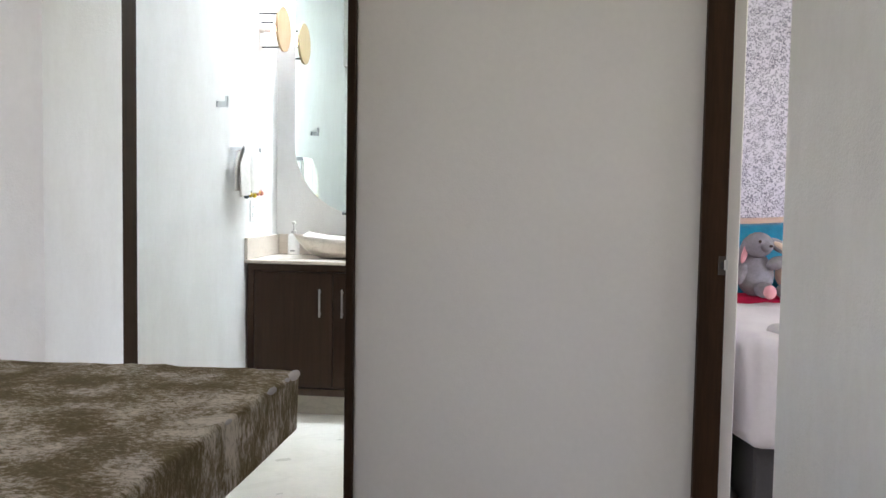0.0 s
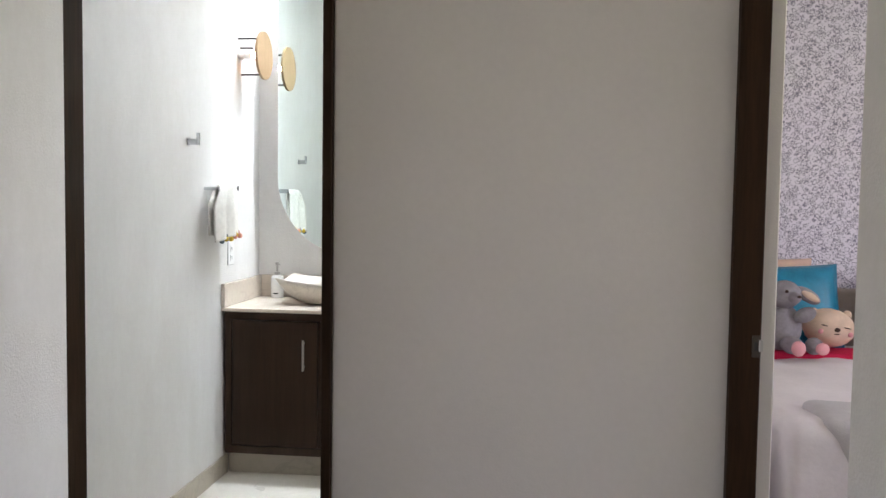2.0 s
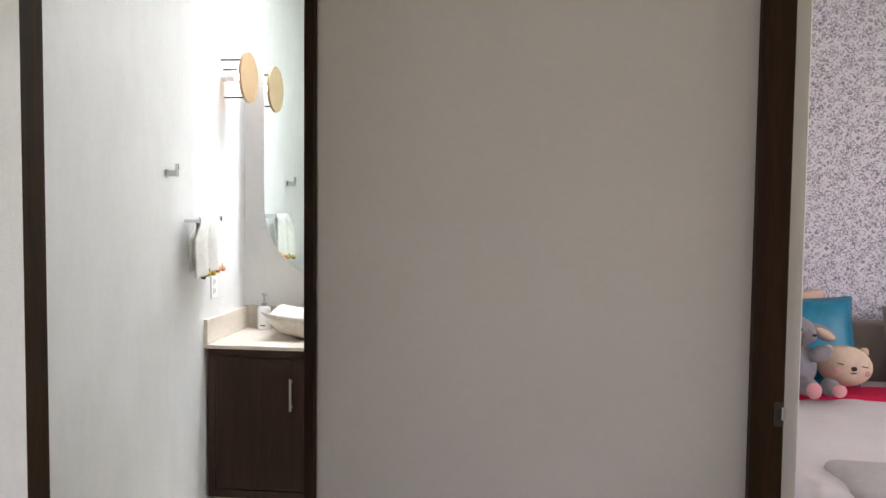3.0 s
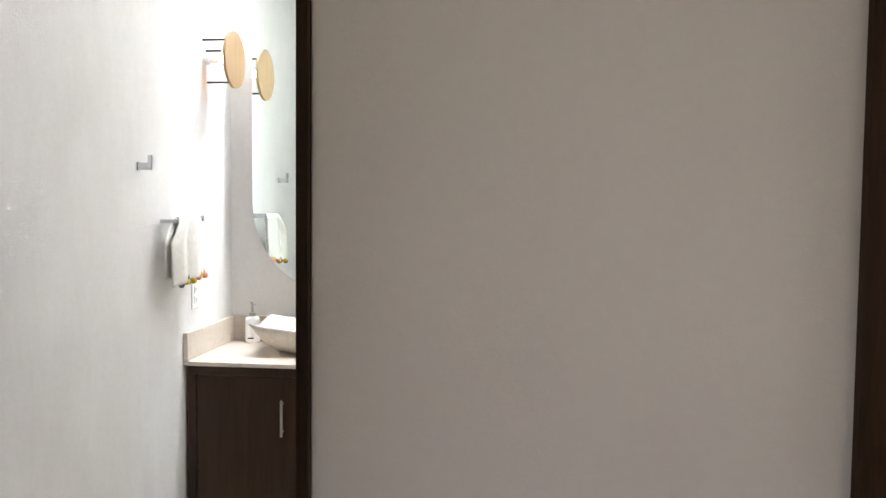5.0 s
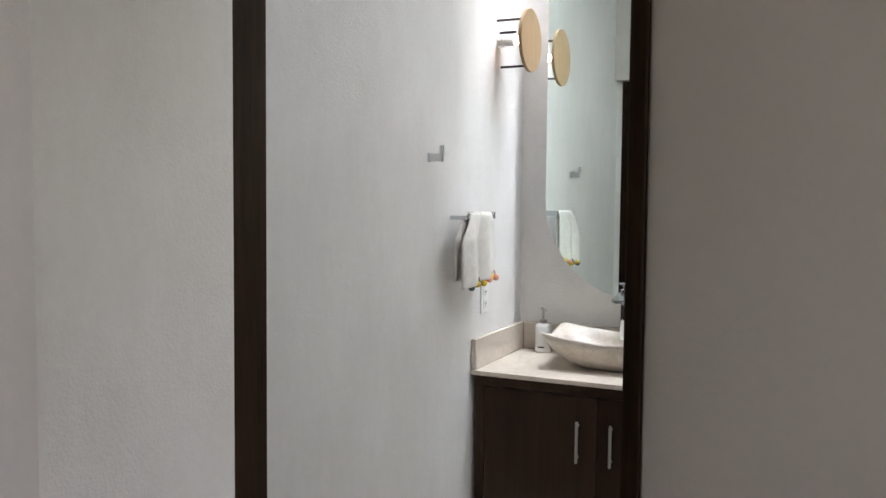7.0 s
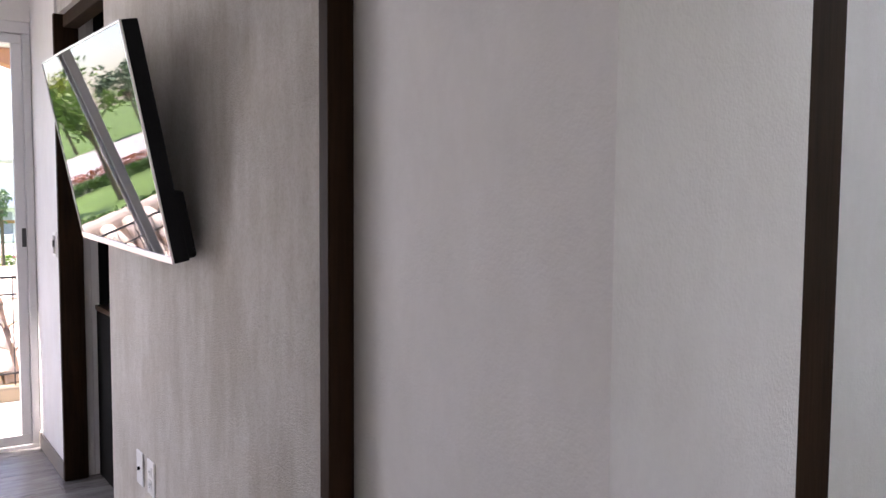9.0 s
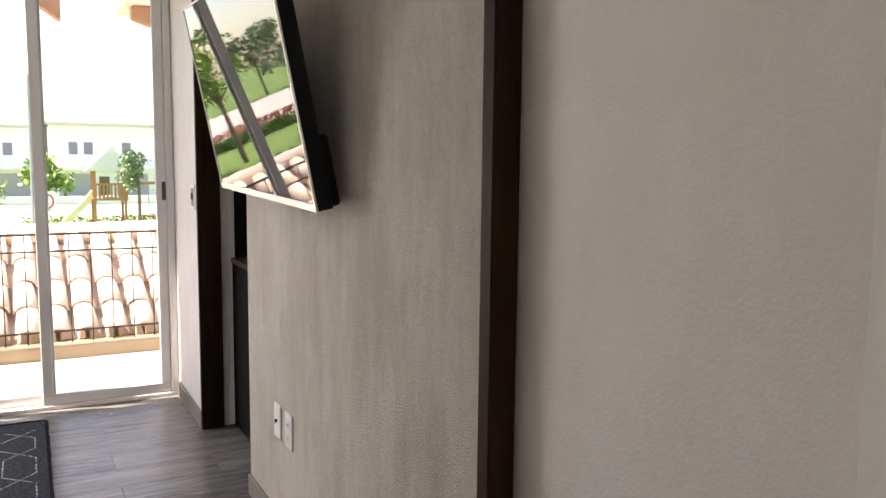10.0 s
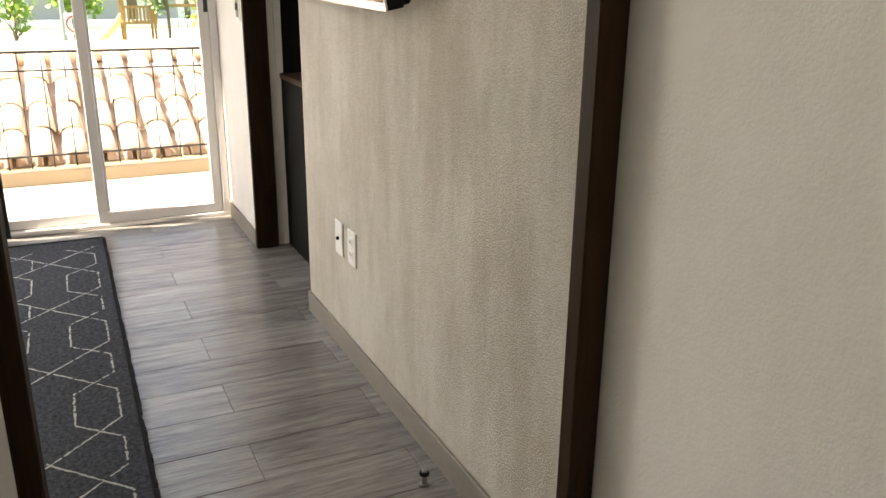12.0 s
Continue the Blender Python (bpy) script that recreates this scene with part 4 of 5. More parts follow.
# closet behind the coarse wall
closet = thing("closet_cabinet", (-4.1, 3.0, 0), "wooden closet cabinet with a brown top, closet shade in its colour", "cabinet")
part("body", box((-4.25, 2.562, 0), (-3.45, 3.2, 0.80), 0.003), CLOSET_SHADE, closet)
part("top", box((-4.25, 2.556, 0.801), (-3.45, 3.2, 0.825), 0.002), CABINETWOOD, closet, "brown cabinet top")
tagged(link("closet_rod", rod((-4.25, 2.9, 1.08), (-3.02, 2.9, 1.08), 0.008), CHROME), "chrome closet hanging rod", "closet rod")
cardboard = tagged(link("storage_box", box((-4.2, 2.8, 0.826), (-3.92, 3.1, 0.99), 0.004), TAUPE), "taupe storage box on the closet cabinet", "box")
jacket = drape(0, 0, 0.26, 0, 0.7, 3, 0.02)
jacket.transform(pose(-4.1, 2.72, 1.25, 0, 0, -50))
tagged(link("hanging_garment", jacket, BLACK_PLASTIC), "black garment hanging in the closet", "clothing").modifiers.new("thickness", "SOLIDIFY").thickness = 0.02
# Added dark sheet over the white return wall, imitating the closet's shade.
part("closet_shade_panel", box((-4.25, 2.575, 0.826), (-4.236, 3.2, 2.3), 0.001), CLOSET_SHADE, closet)
structure("wall_closet_return", box((-4.40, 2.542, 0), (-4.252, 4.3, H)), PLASTER, "white plaster closet side wall", "wall")

# children's bed
bed = thing("childrens_bed", (1.9, 4.1, 0), "bed with white quilt, crimson throw and dark base", "bed")
part("base", box((1.36, 3.27, 0.02), (2.5, 4.9, 0.34), 0.01), BEDBASE, bed)
quilt = box((1.31, 3.2, 0.285), (2.56, 4.5, 0.70), 0.05, seg=4)
bmesh.ops.subdivide_edges(quilt, edges=[e for e in quilt.edges if e.calc_length() > 0.25], cuts=24, use_grid_fill=True)
for v in quilt.verts:
    low = max(0, (0.62 - v.co.z) / 0.34)
    v.co += Vector((0, -1, 0)) * low * 0.02 * math.sin(v.co.x * 17) * (1 if v.co.y < 3.4 else 0)
    v.co += Vector((-1, 0, 0)) * low * 0.018 * math.sin(v.co.y * 15) * (1 if v.co.x < 1.5 else 0)
    if v.co.z > 0.66:
        v.co.z += 0.016 * noise.noise(v.co * 4) + 0.008 * noise.noise(v.co * 11)
part("quilt", quilt, LINEN, bed, "white quilt hanging over the bed", smooth=True)
part("mattress", box((1.35, 4.4, 0.34), (2.5, 4.9, 0.68), 0.03, seg=3), LINEN, bed)
part("throw", box((1.33, 4.36, 0.685), (2.54, 4.56, 0.722), 0.015, seg=3), RED_FLEECE, bed, "crimson folded throw")
part("headboard", box((1.30, 4.905, 0.0), (2.6, 4.995, 0.96), 0.02, seg=3), TAUPE, bed, "taupe upholstered headboard")
blanket = box((1.42, 3.19, 0.40), (2.57, 3.47, 0.722), 0.05, seg=4)
bmesh.ops.subdivide_edges(blanket, edges=[e for e in blanket.edges if e.calc_length() > 0.2], cuts=14, use_grid_fill=True)
for v in blanket.verts:
    v.co.x += max(0, 0.7 - v.co.z) * 0.5 if v.co.x < 1.7 else 0
    v.co.z += 0.008 * noise.noise(v.co * 6)
tagged(link("folded_blanket", blanket, LINEN_GREY, smooth=True), "grey fleece blanket folded over the bed's foot", "blanket")


def pillow(name, c, size, turn, material, label):
    bm = bmesh.new()
    n = 18
    top, bot = [], []
    for side, grid in ((1, top), (-1, bot)):
        for i in range(n + 1):
            row = []
            for j in range(n + 1):
                u, v = i / n * 2 - 1, j / n * 2 - 1
                puff = (1 - u ** 4) * (1 - v ** 4)
                row.append(bm.verts.new((u * size[0] / 2 * (0.96 + 0.04 * v * v), side * puff ** 0.6 * size[1] / 2, v * size[2] / 2 * (0.94 + 0.06 * u * u))))
            grid.append(row)
    for grid in (top, bot):
        for i in range(n):
            for j in range(n):
                bm.faces.new((grid[i][j], grid[i + 1][j], grid[i + 1][j + 1], grid[i][j + 1]))
    bmesh.ops.remove_doubles(bm, verts=bm.verts, dist=0.0005)
    ob = tagged(link(name, bm, material, smooth=True), label, "pillow")
    ob.matrix_world = pose(*c, *turn)
    return ob


pillow("pillow", (1.60, 4.845, 0.90), (0.62, 0.13, 0.44), (-12, 0, 0), PEACH, "peach pillow against the headboard")
pillow("pillow", (1.70, 4.72, 0.885), (0.60, 0.15, 0.42), (-16, -2, 0), TEAL, "teal satin pillow leaning on the headboard")
pillow("pillow", (2.38, 4.74, 0.87), (0.5, 0.16, 0.38), (-16, 0, 0), TAUPE, "taupe pillow leaning on the headboard")


def plush(name, blobs, materials, label, size=1.0):
    bm = bmesh.new()
    for c, r, sc, rot, slot in blobs:
        n0 = len(bm.faces)
        ball(c, r, bm, 20, sc, Euler([radians(a) for a in rot]).to_matrix().to_4x4())
        bm.faces.ensure_lookup_table()
        for f in bm.faces[n0:]:
            f.material_index = slot
    low = min(v.co.z for v in bm.verts)
    mid = Vector(blobs[0][0])
    for v in bm.verts:
        v.co = Vector((mid.x + (v.co.x - mid.x) * size, mid.y + (v.co.y - mid.y) * size, low + (v.co.z - low) * size))
    return tagged(link(name, bm, materials, smooth=True), label, "plush toy")


gx, gy, gz = 1.64, 4.40, 0.72
plush("plush_rabbit", [((gx, gy + 0.03, gz + 0.125), 0.105, (1, 0.85, 1.2), (0, 0, 0), 0), ((gx + 0.005, gy, gz + 0.30), 0.078, (1.05, 0.95, 0.95), (0, 0, 0), 0),
                       ((gx + 0.035, gy - 0.065, gz + 0.29), 0.035, (1, 0.9, 0.85), (0, 0, 0), 0),
                       ((gx - 0.075, gy + 0.01, gz + 0.26), 0.03, (0.9, 0.5, 2.9), (0, 14, 0), 0), ((gx - 0.07, gy - 0.008, gz + 0.25), 0.022, (0.8, 0.4, 2.8), (0, 14, 0), 2),
                       ((gx + 0.125, gy + 0.02, gz + 0.295), 0.034, (2.2, 0.6, 1.0), (0, 30, 0), 0), ((gx + 0.135, gy + 0.006, gz + 0.292), 0.024, (2.2, 0.5, 0.8), (0, 30, 0), 1),
                       ((gx - 0.09, gy - 0.02, gz + 0.13), 0.035, (0.9, 0.9, 1.9), (0, 20, 0), 0), ((gx + 0.095, gy - 0.05, gz + 0.20), 0.042, (1.4, 0.9, 0.9), (0, -25, 0), 0),
                       ((gx + 0.02, gy - 0.10, gz + 0.05), 0.048, (1, 1.7, 0.95), (0, 0, 10), 0), ((gx + 0.135, gy - 0.08, gz + 0.045), 0.046, (1, 1.6, 0.95), (0, 0, -15), 0),
                       ((gx + 0.03, gy - 0.178, gz + 0.045), 0.036, (1, 0.5, 1.1), (0, 0, 0), 2), ((gx + 0.155, gy - 0.15, gz + 0.042), 0.033, (1.05, 0.5, 0.95), (0, 0, 0), 2),
                       ((gx - 0.005, gy - 0.072, gz + 0.322), 0.009, (1, 0.6, 1), (0, 0, 0), 3), ((gx + 0.05, gy - 0.098, gz + 0.298), 0.009, (1.2, 0.6, 0.8), (0, 0, 0), 3)],
      [PLUSH_GREY, PLUSH_CREAM, PLUSH_PINK, FACE_DARK], "grey plush rabbit with pink feet sitting on the bed", 0.86)
cx, cy, cz = 1.87, 4.50, 0.845
plush("plush_cushion", [((cx, cy, cz), 0.12, (1.25, 0.75, 0.95), (0, 8, 0), 1), ((cx - 0.085, cy, cz + 0.085), 0.032, (0.9, 0.6, 1.0), (0, -25, 0), 1), ((cx + 0.1, cy, cz + 0.075), 0.03, (0.9, 0.6, 1.0), (0, 25, 0), 1),
                        ((cx + 0.02, cy - 0.09, cz), 0.014, (1.2, 0.5, 0.9), (0, 0, 0), 3), ((cx - 0.05, cy - 0.083, cz + 0.025), 0.016, (1.3, 0.4, 0.2), (0, 12, 0), 3), ((cx + 0.08, cy - 0.08, cz + 0.01), 0.016, (1.3, 0.4, 0.2), (0, 12, 0), 3),
                        ((cx - 0.07, cy - 0.083, cz - 0.01), 0.015, (1.0, 0.4, 1.0), (0, 0, 0), 2), ((cx + 0.10, cy - 0.07, cz - 0.03), 0.015, (1.0, 0.4, 1.0), (0, 0, 0), 2),
                        ((cx + 0.018, cy - 0.09, cz - 0.025), 0.012, (1.5, 0.4, 0.25), (0, 0, 0), 3)],
      [PLUSH_GREY, PLUSH_CREAM, PLUSH_PINK, FACE_DARK], "cream round plush cushion with a sleeping face", 0.78)
red = ball((2.03, 3.85, 0.71), 0.07, seg=20, scale=(1, 1, 0.6))
tagged(link("red_cushion", red, RED_FLEECE, smooth=True), "small crimson cushion lying on the quilt", "cushion")

# balcony
structure("balcony_slab", box((-6.0, -1.8, -0.15), (-5.02, 3.2, -0.008)), MORTAR, "balcony slab with pale joints", "balcony")
structure("balcony_curb", box((-6.2, -1.8, -0.15), (-6.0, 3.2, 0.088), 0.008), PARAPET, "low beige rendered balcony curb", "curb")
structure("balcony_sill", box((-5.02, 0.0, -0.007), (-4.957, 2.406, 0.018), 0.003), ALU, "white threshold of the sliding door", "threshold")

railing = thing("balcony_railing", (-6.08, 0.8, 0.1), "thin black iron balcony railing on a low curb", "railing")
for z, r in ((0.80, 0.007), (0.69, 0.005), (0.168, 0.006)):
    part("rail", box((-6.08 - r, -1.8, z - r), (-6.08 + r, 3.2, z + r), 0.001), RAIL_IRON, railing)
bar_bm = bmesh.new()
box((-0.0035, -0.0035, 0.087), (0.0035, 0.0035, 0.795), 0, bar_bm)
bar_ob = part("bar", bar_bm, RAIL_IRON, railing)
bar_me = bar_ob.data
bar_ob.matrix_parent_inverse = Matrix.Identity(4)
bar_ob.location = (0, -2.569, -0.1)
for k in range(1, 39):
    ob = new("bar", bar_me)
    ob.parent = railing
    ob.location = (0, -2.569 + k * 0.128, -0.1)

# neighbouring facade corner with a corbelled eave above the balcony
eave = thing("roof_eave", (-6.2, 3.4, 2.2), "pale rendered eave with a corbel over the balcony", "eave", kind="structure")
part("eave_slab", box((-6.95, 2.36, 2.33), (-6.3, 3.6, 2.66), 0.01), HOUSE_WHITE, eave)


def corbel(y0, y1, z0, z1):
    """A clay-coloured beam end, cut to a slant below."""
    bm = box((-6.58, y0, z0), (-6.42, y1, z1))
    for v in bm.verts:
        if v.co.z < z0 + 0.01 and v.co.y < (y0 + y1) / 2:
            v.co.z += (z1 - z0) * 0.45
    bmesh.ops.bevel(bm, geom=bm.edges[:], offset=0.006, segments=2, affect="EDGES")
    return bm


part("corbel", corbel(2.42, 2.62, 2.18, 2.33), CLAY, eave, "clay-coloured corbel")
part("corbel", corbel(1.84, 1.97, 2.19, 2.40), CLAY, eave, "clay-coloured corbel")
part("eave_beam", box((-6.62, 1.80, 2.40), (-6.40, 2.359, 2.66), 0.01), HOUSE_WHITE, eave)

# sloping tiled roof behind the railing
roof = thing("tile_roof", (-7.1, 0.8, 0.1), "clay barrel-tile roof rising behind the railing", "roof", kind="structure")
slope = radians(26.5)
deck = box((0, -3.6, -0.06), (1.25, 3.0, -0.02))
RM = Matrix.Translation((-6.21, 0.8, 0.07)) @ Matrix.Rotation(math.pi, 4, "Z") @ Matrix.Rotation(-slope, 4, "Y")
deck.transform(RM)
part("deck", deck, MORTAR, roof)
TOPX, TOPZ = -6.21 - 1.25 * math.cos(slope), 0.07 + 1.25 * math.sin(slope)


def barrel(r1, r2, length, thick, up):
    """A half-round tile along x, wider at x = 0; up 1 arches, -1 makes a trough."""
    bm = bmesh.new()
    n = 8
    rings = []
    for x, r in ((0, r1), (length, r2)):
        for rr in (r, r - thick):
            rings.append([bm.verts.new((x, rr * math.cos(math.pi * k / n), up * rr * math.sin(math.pi * k / n) * (0.8 if up > 0 else 0.5))) for k in range(n + 1)])
    o0, i0, o1, i1 = rings
    for a, b in ((o0, o1), (i1, i0), (i0, o0), (o1, i1)):
        for k in range(n):
            bm.faces.new((a[k], a[k + 1], b[k + 1], b[k]))
    for k in (0, n):
        bm.faces.new((o0[k], o1[k], i1[k], i0[k]))
    bmesh.ops.recalc_face_normals(bm, faces=bm.faces)
    me = bpy.data.meshes.new("tile")
    bm.to_mesh(me)
    bm.free()
    me.materials.append(TERRACOTTA)
    for p in me.polygons:
        p.use_smooth = True
    return me


COVER, TROUGH = barrel(0.08, 0.064, 0.36, 0.013, 1), barrel(0.08, 0.066, 0.36, 0.013, -1)
PITCH, STEP = 0.178, 0.30
for i in range(30):
    y = -3.2 + i * PITCH
    for j in range(4):
        for me, dy, dz in ((COVER, 0, 0.062), (TROUGH, PITCH / 2, 0.052)):
            ob = new("tile", me)
            ob.parent = roof
            ob.matrix_parent_inverse = roof.matrix_world.inverted()
            lift = 0.012 if me is COVER else 0.0
            local = Matrix.Translation((j * STEP - 0.04 + random.uniform(-0.012, 0.012), y + dy + random.uniform(-0.005, 0.005), dz + lift - j * 0.002)) @ Matrix.Rotation(radians(1.3), 4, "Y") @ Matrix.Rotation(radians(random.uniform(-1.5, 1.5)), 4, "Z")
            ob.matrix_basis = RM @ local
cap = bmesh.new()
for k in range(30):
    y0 = -2.4 + k * 0.21
    rod((TOPX - 0.02, y0, TOPZ + 0.05), (TOPX - 0.02, y0 + 0.23, TOPZ + 0.055), 0.10, cap, 16, 0.085)
part("ridge_tiles", cap, TERRACOTTA, roof, "row of clay ridge tiles", smooth=False)

# garden and street
Z0 = -3.2
structure("ground", box((-900, -900, Z0 - 0.3), (900, 900, Z0 - 0.02)), LAWN, "green lawn reaching to the horizon", "ground")
structure("road", boxes([((-78, -8, Z0 - 0.02), (-56, 400, Z0 + 0.02)), ((-108, -400, Z0 - 0.02), (-63, -8, Z0 + 0.02))]), PALE_ROAD, "pale concrete road in full sun", "road")
structure("footpath", box((-33, 2.5, Z0 - 0.02), (-27, 400, Z0 + 0.03)), PALE_ROAD, "pale concrete footpath beside the lawn", "pavement")
structure("house_front_terrace", box((-26, -60, Z0 - 0.02), (-6.6, 4, Z0 + 0.02)), LAWN, "clipped green lawn below the balcony", "ground")


def leaf_crown(center, radius, count, size, squash=0.8):
    """Loose clumps of small leaf blades round an uneven crown."""
    bm = bmesh.new()
    hubs = []
    for _ in range(9):
        d = Vector((random.gauss(0, 1), random.gauss(0, 1), random.gauss(0, 0.8))).normalized()
        hubs.append((Vector(center) + Vector((d.x, d.y, d.z * squash)) * radius * random.uniform(0.35, 0.95), radius * random.uniform(0.28, 0.5)))
    for _ in range(count):
        c, r = random.choice(hubs)
        p = c + Vector((random.gauss(0, 0.5), random.gauss(0, 0.5), random.gauss(0, 0.45))) * r
        a = Vector((random.uniform(-1, 1), random.uniform(-1, 1), random.uniform(-1, 1))).normalized()
        b = a.orthogonal().normalized()
        s = size * random.uniform(0.6, 1.3)
        vs = [bm.verts.new(p + o) for o in (a * s, b * s * 0.5, -a * s, -b * s * 0.5)]
        bm.faces.new(vs)
    return bm, hubs


def tree(at, height, radius, count, size, leaf, label, squash=0.8, lean=0.0):
    root = thing("tree", at, label, "tree")
    base = Vector(at)
    top = base + Vector((lean, 0, height * 0.55))
    crown_c = base + Vector((lean, 0, height - radius * squash))
    bm, hubs = leaf_crown(crown_c, radius, count, size, squash)
    tr = rod(base, top, height * 0.022, None, 10, height * 0.014)
    for c, r in hubs:
        rod(top - Vector((0, 0, height * random.uniform(0.0, 0.15))), c, height * 0.008, tr, 6, height * 0.002)
    part("trunk", tr, BARK, root)
    part("crown", bm, leaf, root)
    return root


tree((-44, 2.9, Z0), 4.6, 1.4, 900, 0.15, LEAF, "young green tree on the lawn beyond the balcony")
tree((-40, 0.5, Z0), 3.8, 1.0, 350, 0.13, LEAF, "thin young tree on the lawn")
tree((-50, 8.0, Z0), 5.2, 1.25, 800, 0.14, LEAF_GREY, "grey-green tree beside the playset", 1.1)
tree((-34, 7.9, Z0), 5.4, 1.6, 900, 0.14, LEAF_YELLOW, "yellow-green tree with a slanting trunk", 1.0, 0.4)
tree((-45, -6.9, Z0), 7.2, 2.0, 1500, 0.16, LEAF, "leafy green tree on the lawn", 0.9)
tree((-46, -13.5, Z0), 4.6, 1.7, 1400, 0.16, LEAF_YELLOW, "yellow-green tree near the footpath", 0.9)
tree((-54, -3.0, Z0), 4.6, 1.5, 1000, 0.17, LEAF, "green street tree near the road", 0.9)
tree((-66, -18, Z0), 7.5, 2.2, 1200, 0.2, LEAF_GREY, "grey-green tree over the pale road", 1.0)
for k in range(7):
    tree((-112 - 3 * (k % 2), -62 + k * 8.5, Z0), 8 + 1.2 * (k % 3), 3.4, 1100, 0.4, (LEAF, LEAF_GREY, LEAF_YELLOW)[k % 3], "broad green tree beyond the road", 0.9)


def hedge(name, lo, hi, count, label, leaf=None):
    bm = bmesh.new()
    for _ in range(count):
        p = Vector([random.uniform(lo[i], hi[i]) for i in range(3)])
        a = Vector((random.uniform(-1, 1), random.uniform(-1, 1), random.uniform(-1, 1))).normalized()
        b = a.orthogonal().normalized()
        s = 0.12 * random.uniform(0.6, 1.4)
        bm.faces.new([bm.verts.new(p + o) for o in (a * s, b * s * 0.6, -a * s, -b * s * 0.6)])
    tagged(link(name, bm, leaf or LEAF), label, "hedge", kind="stuff")


hedge("hedge", (-56, 2, Z0), (-55, 26, Z0 + 0.6), 2500, "low green hedge along the road")
hedge("hedge", (-17, -9, Z0), (-14, 2, Z0 + 0.9), 5000, "clipped green hedge below the balcony")
hedge("hedge", (-36, -14, Z0), (-33.5, -1, Z0 + 0.8), 5000, "clipped green hedge at the lawn's edge", LEAF_DEEP)
hedge("hedge", (-57, -24, Z0), (-55.5, -6, Z0 + 0.7), 4500, "low clipped hedge behind the lawn", LEAF_DEEP)
hedge("flowering_hedge", (-62, -30, Z0), (-60.5, -8, Z0 + 0.9), 4000, "reddish flowering hedge along the pale road", LEAF_RED)

# playset on the lawn
PY0 = -3.45
play = thing("playset", (-53, 7.75, Z0), "wooden playset with tower, slide and swing beam", "playset")
for dx in (-0.7, 0.7):
    for dy in (-0.7, 0.7):
        part("post", box((-53 + dx - 0.06, 10.3 + PY0 + dy - 0.06, Z0), (-53 + dx + 0.06, 10.3 + PY0 + dy + 0.06, Z0 + 3.0)), PLAYWOOD, play)
part("deck", box((-53.8, 9.5 + PY0, Z0 + 1.45), (-52.2, 11.1 + PY0, Z0 + 1.55)), PLAYWOOD, play)
for k in range(9):
    part("baluster", box((-52.25, 9.58 + PY0 + k * 0.18, Z0 + 1.55), (-52.2, 9.68 + PY0 + k * 0.18, Z0 + 2.2)), PLAYWOOD, play)
part("top_rail", box((-52.28, 9.5 + PY0, Z0 + 2.2), (-52.18, 11.1 + PY0, Z0 + 2.3)), PLAYWOOD, play)
tent = bmesh.new()
tv_ = [tent.verts.new(p) for p in ((-53.9, 9.2 + PY0, Z0 + 2.9), (-52.1, 9.2 + PY0, Z0 + 2.9), (-52.1, 11.4 + PY0, Z0 + 2.9), (-53.9, 11.4 + PY0, Z0 + 2.9), (-53.9, 10.4 + PY0, Z0 + 4.1), (-52.1, 10.4 + PY0, Z0 + 4.1))]
for f in ((0, 1, 5, 4), (2, 3, 4, 5), (1, 2, 5), (3, 0, 4)):
    tent.faces.new([tv_[k] for k in f])
part("canopy", tent, AWNING, play, "pale canvas canopy")
sl = bmesh.new()
n = 12
prev = None
for i in range(n + 1):
    u = i / n
    y = 9.5 + PY0 - 1.35 * u
    z = Z0 + 1.55 - 1.45 * (u ** 0.85)
    row = [sl.verts.new((-52.9 + dx, y, z + dz)) for dx, dz in ((-0.45, 0.42), (-0.4, 0), (0.4, 0), (0.45, 0.42))]
    if prev:
        for a in range(3):
            sl.faces.new((prev[a], prev[a + 1], row[a + 1], row[a]))
    prev = row
part("slide", sl, SLIDE, play, "yellow plastic slide").modifiers.new("thickness", "SOLIDIFY").thickness = 0.05
part("swing_beam", box((-53.05, 11.0 + PY0, Z0 + 2.2), (-52.95, 15.2 + PY0, Z0 + 2.35)), PLAYWOOD, play)
for s in (-1, 1):
    part("brace", rod((-53, 15.1 + PY0, Z0 + 2.3), (-53 + s * 1.1, 15.3 + PY0, Z0), 0.07), PLAYWOOD, play)
for y in (12.4 + PY0, 13.9 + PY0):
    for dy in (-0.22, 0.22):
        part("chain", rod((-53, y + dy, Z0 + 2.25), (-53, y + dy, Z0 + 0.6), 0.02, seg=6), POLE, play)
    part("swing_seat", box((-53.15, y - 0.26, Z0 + 0.55), (-52.85, y + 0.26, Z0 + 0.61)), SIGN_RED, play, "red swing seat")
play.scale = (1.2, 1.2, 1.2)
lamp_post = thing("street_lamp", (-30, 2.2, Z0), "slim grey street lamp pole", "street lamp")
part("pole", rod((-30, 2.2, Z0), (-30, 2.2, Z0 + 7.0), 0.09, None, 14, 0.06), POLE, lamp_post)

sign = thing("road_sign", (-29, 2.5, Z0), "white no-parking sign with a ringed letter on a post", "sign")
part("post", rod((-29.04, 2.5, Z0), (-29.04, 2.5, Z0 + 3.3), 0.03), POLE, sign)
part("panel", box((-29.02, 2.2, Z0 + 2.65), (-29.0, 2.8, Z0 + 3.3), 0.005), SIGN_WHITE, sign)
rg = bmesh.new()
N = 40
r0 = [[rg.verts.new((-28.994, 2.5 + r * math.cos(k * math.tau / N), Z0 + 2.98 + r * math.sin(k * math.tau / N))) for k in range(N)] for r in (0.26, 0.215)]
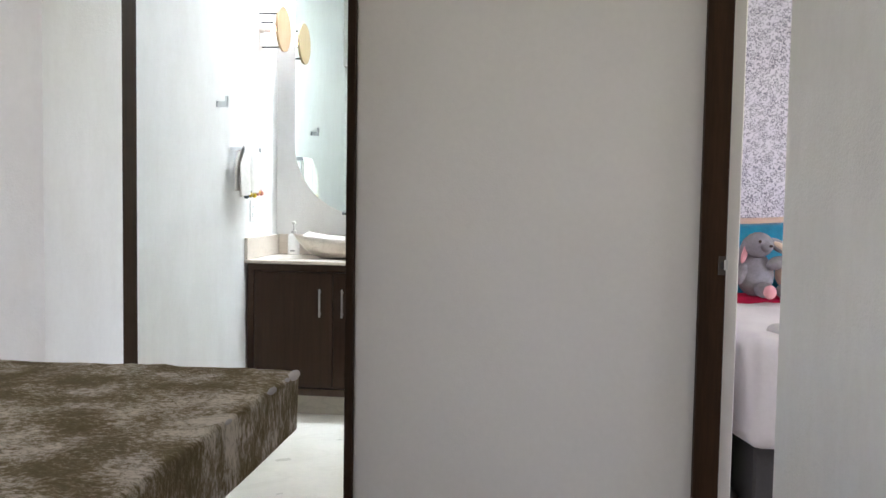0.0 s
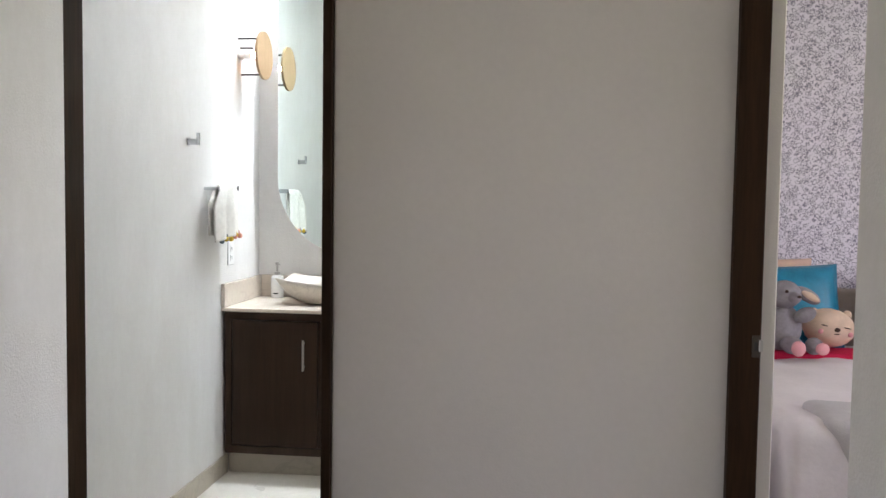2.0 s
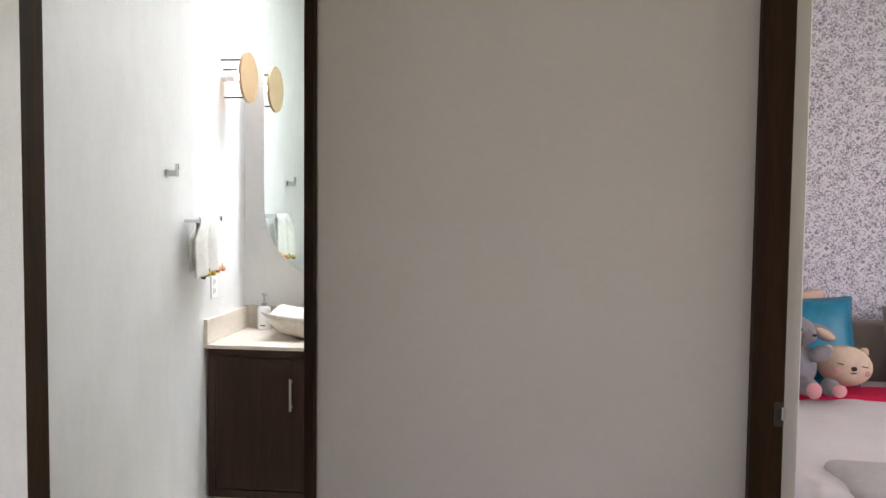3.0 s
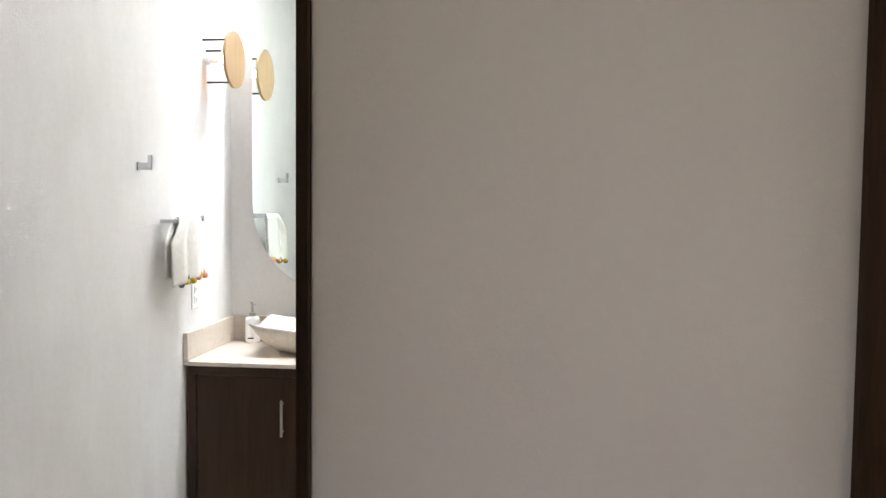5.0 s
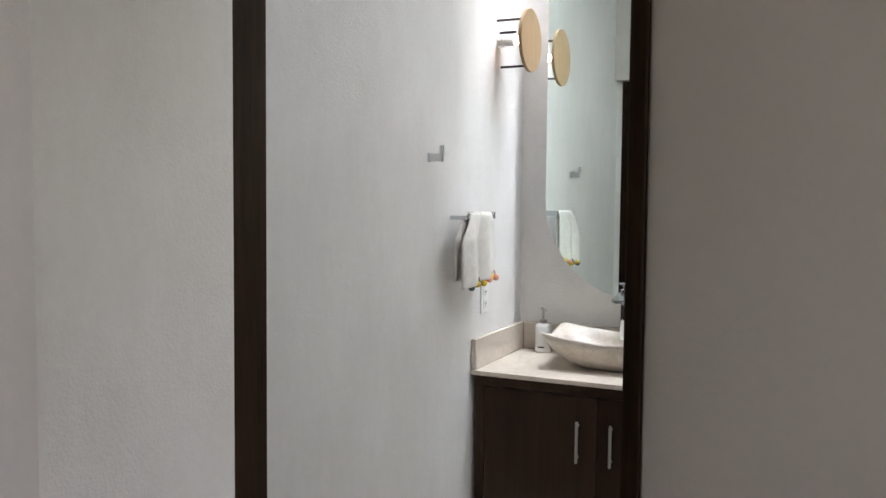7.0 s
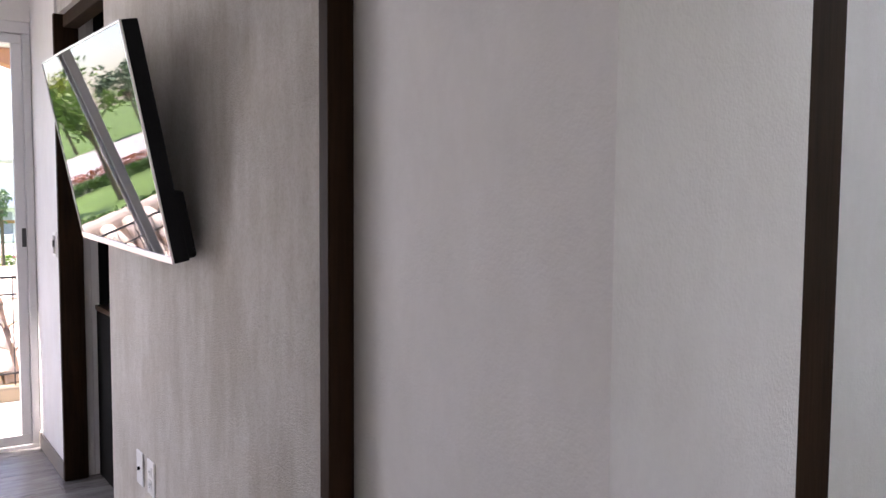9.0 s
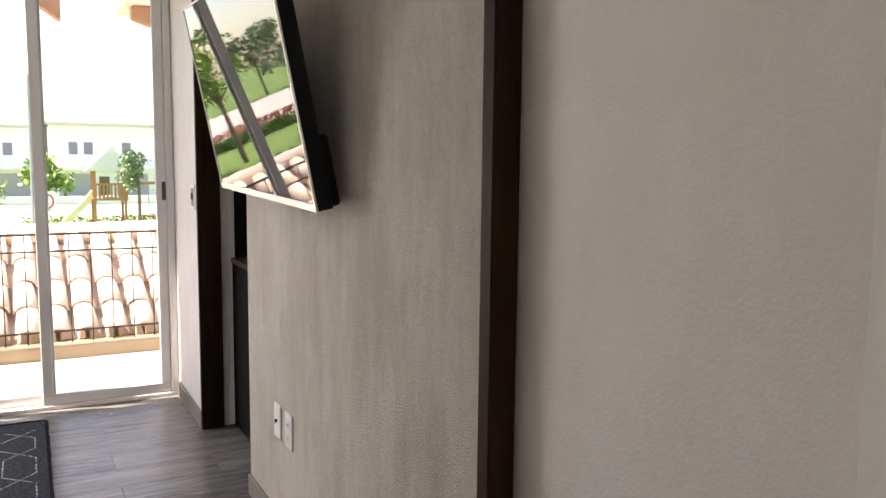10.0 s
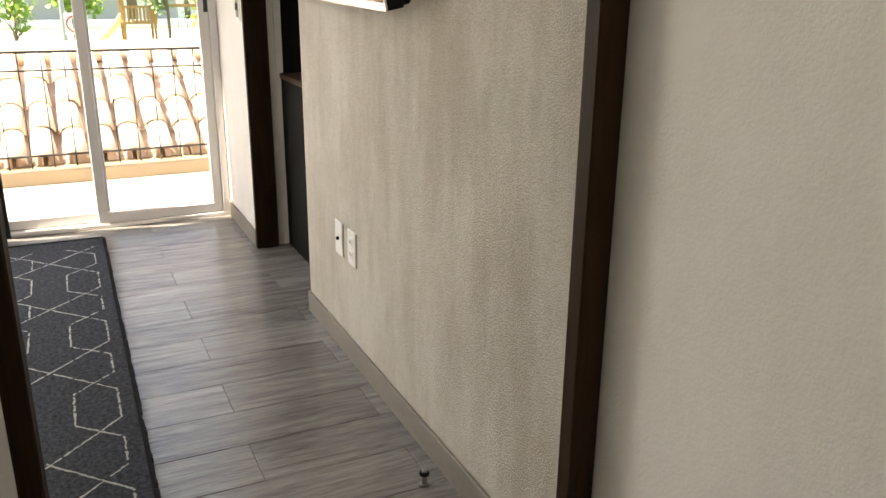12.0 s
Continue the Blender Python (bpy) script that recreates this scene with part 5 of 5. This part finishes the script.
for k in range(N):
    rg.faces.new((r0[0][k], r0[0][(k + 1) % N], r0[1][(k + 1) % N], r0[1][k]))
part("ring", rg, SIGN_RED, sign, "red ring")
letter = bpy.data.curves.new("letter", "FONT")
letter.body, letter.size, letter.align_x, letter.align_y = "E", 0.42, "CENTER", "CENTER"
lo = new("letter", letter)
lo.data.materials.append(BLACK)
lo.parent = sign
lo.matrix_parent_inverse = sign.matrix_world.inverted()
lo.matrix_basis = pose(-28.99, 2.5, Z0 + 2.98, 90, 0, 90)


def house(at, size, storeys, label, win):
    """A plain two-storey house whose front faces +x."""
    x, y, z = at
    w, d, h = size
    root = thing("house", at, label, "house")
    part("wall", box((x - d, y - w / 2, z), (x, y + w / 2, z + h), 0.03), HOUSE_WHITE, root)
    part("roof", boxes([((x - d - 0.4, y - w / 2 - 0.4, z + h), (x + 0.5, y + w / 2 + 0.4, z + h + 0.35))], 0.05), ROOF_FAR, root)
    for s in range(1, storeys):
        for k in range(win):
            wy = y - w / 2 + (0.22, 0.36, 0.72)[k % 3] * w
            zz = z + 1.0 + s * (h - 0.6) / storeys
            wd = part("window", box((x - 0.02, wy - 0.42, zz), (x + 0.05, wy + 0.42, zz + 1.25), 0.01), HOUSE_GREY, root)
            part("sill", box((x, wy - 0.65, zz - 0.1), (x + 0.15, wy + 0.65, zz)), HOUSE_WHITE, wd)
    part("cornice", box((x, y - w / 2 - 0.2, z + 2.75), (x + 0.9, y + w / 2 + 0.2, z + 3.15), 0.03), HOUSE_WHITE, root)
    part("garage_door", box((x - 0.02, y - w * 0.42, z), (x + 0.04, y - w * 0.12, z + 2.4), 0.01), GARAGE, root)
    part("garage_door", box((x - 0.02, y + w * 0.12, z), (x + 0.04, y + w * 0.42, z + 2.4), 0.01), GARAGE, root)
    part("door", box((x - 0.02, y - 0.5, z), (x + 0.04, y + 0.5, z + 2.1)), BARK, root)
    return root


for k in range(3, 9):
    house((-92 - (k % 2) * 1.5, -34 + k * 11.0, Z0), (10.2, 9, 7.0 + 0.3 * (k % 3)), 2, "white two-storey house across the road", 3)
structure("street_wall", box((-80, -7, Z0), (-79.7, 120, Z0 + 0.7)), HOUSE_WHITE, "low white garden wall along the road", "wall")

# plank tiles of the bedroom floor
PW, PL = 0.1945, 1.2
plank_bm = box((0.0009, 0.0009, -0.006), (PW - 0.0009, PL - 0.0009, 0.0), 0.0008)
plank_me = bpy.data.meshes.new("plank")
plank_bm.to_mesh(plank_me)
plank_me.materials.append(PLANK)
for i in range(-9, 9):
    x = -3.288 + i * PW
    y = (1.975 if i % 2 == 0 else 2.37) - PL * 4
    while y < 2.4:
        if y > -0.9 and x < -1.62:
            ob = new("plank", plank_me)
            ob.parent = floor_bed
            ob.location = (x, y, 0)
        y += PL

# pale tiles of the balcony floor
bt_bm = box((0.002, 0.002, -0.008), (0.198, 1.198, 0.0), 0.001)
bt_me = bpy.data.meshes.new("tile")
bt_bm.to_mesh(bt_me)
bt_me.materials.append(BALCONY_TILE)
slab_ob = bpy.data.objects["balcony_slab"]
for a in range(6):
    for b in range(5):
        ob = new("tile", bt_me)
        ob.parent = slab_ob
        ob.location = (-6.2 + a * 0.2, -2.4 + b * 1.2 - (0.4 if a % 2 else 0), 0)
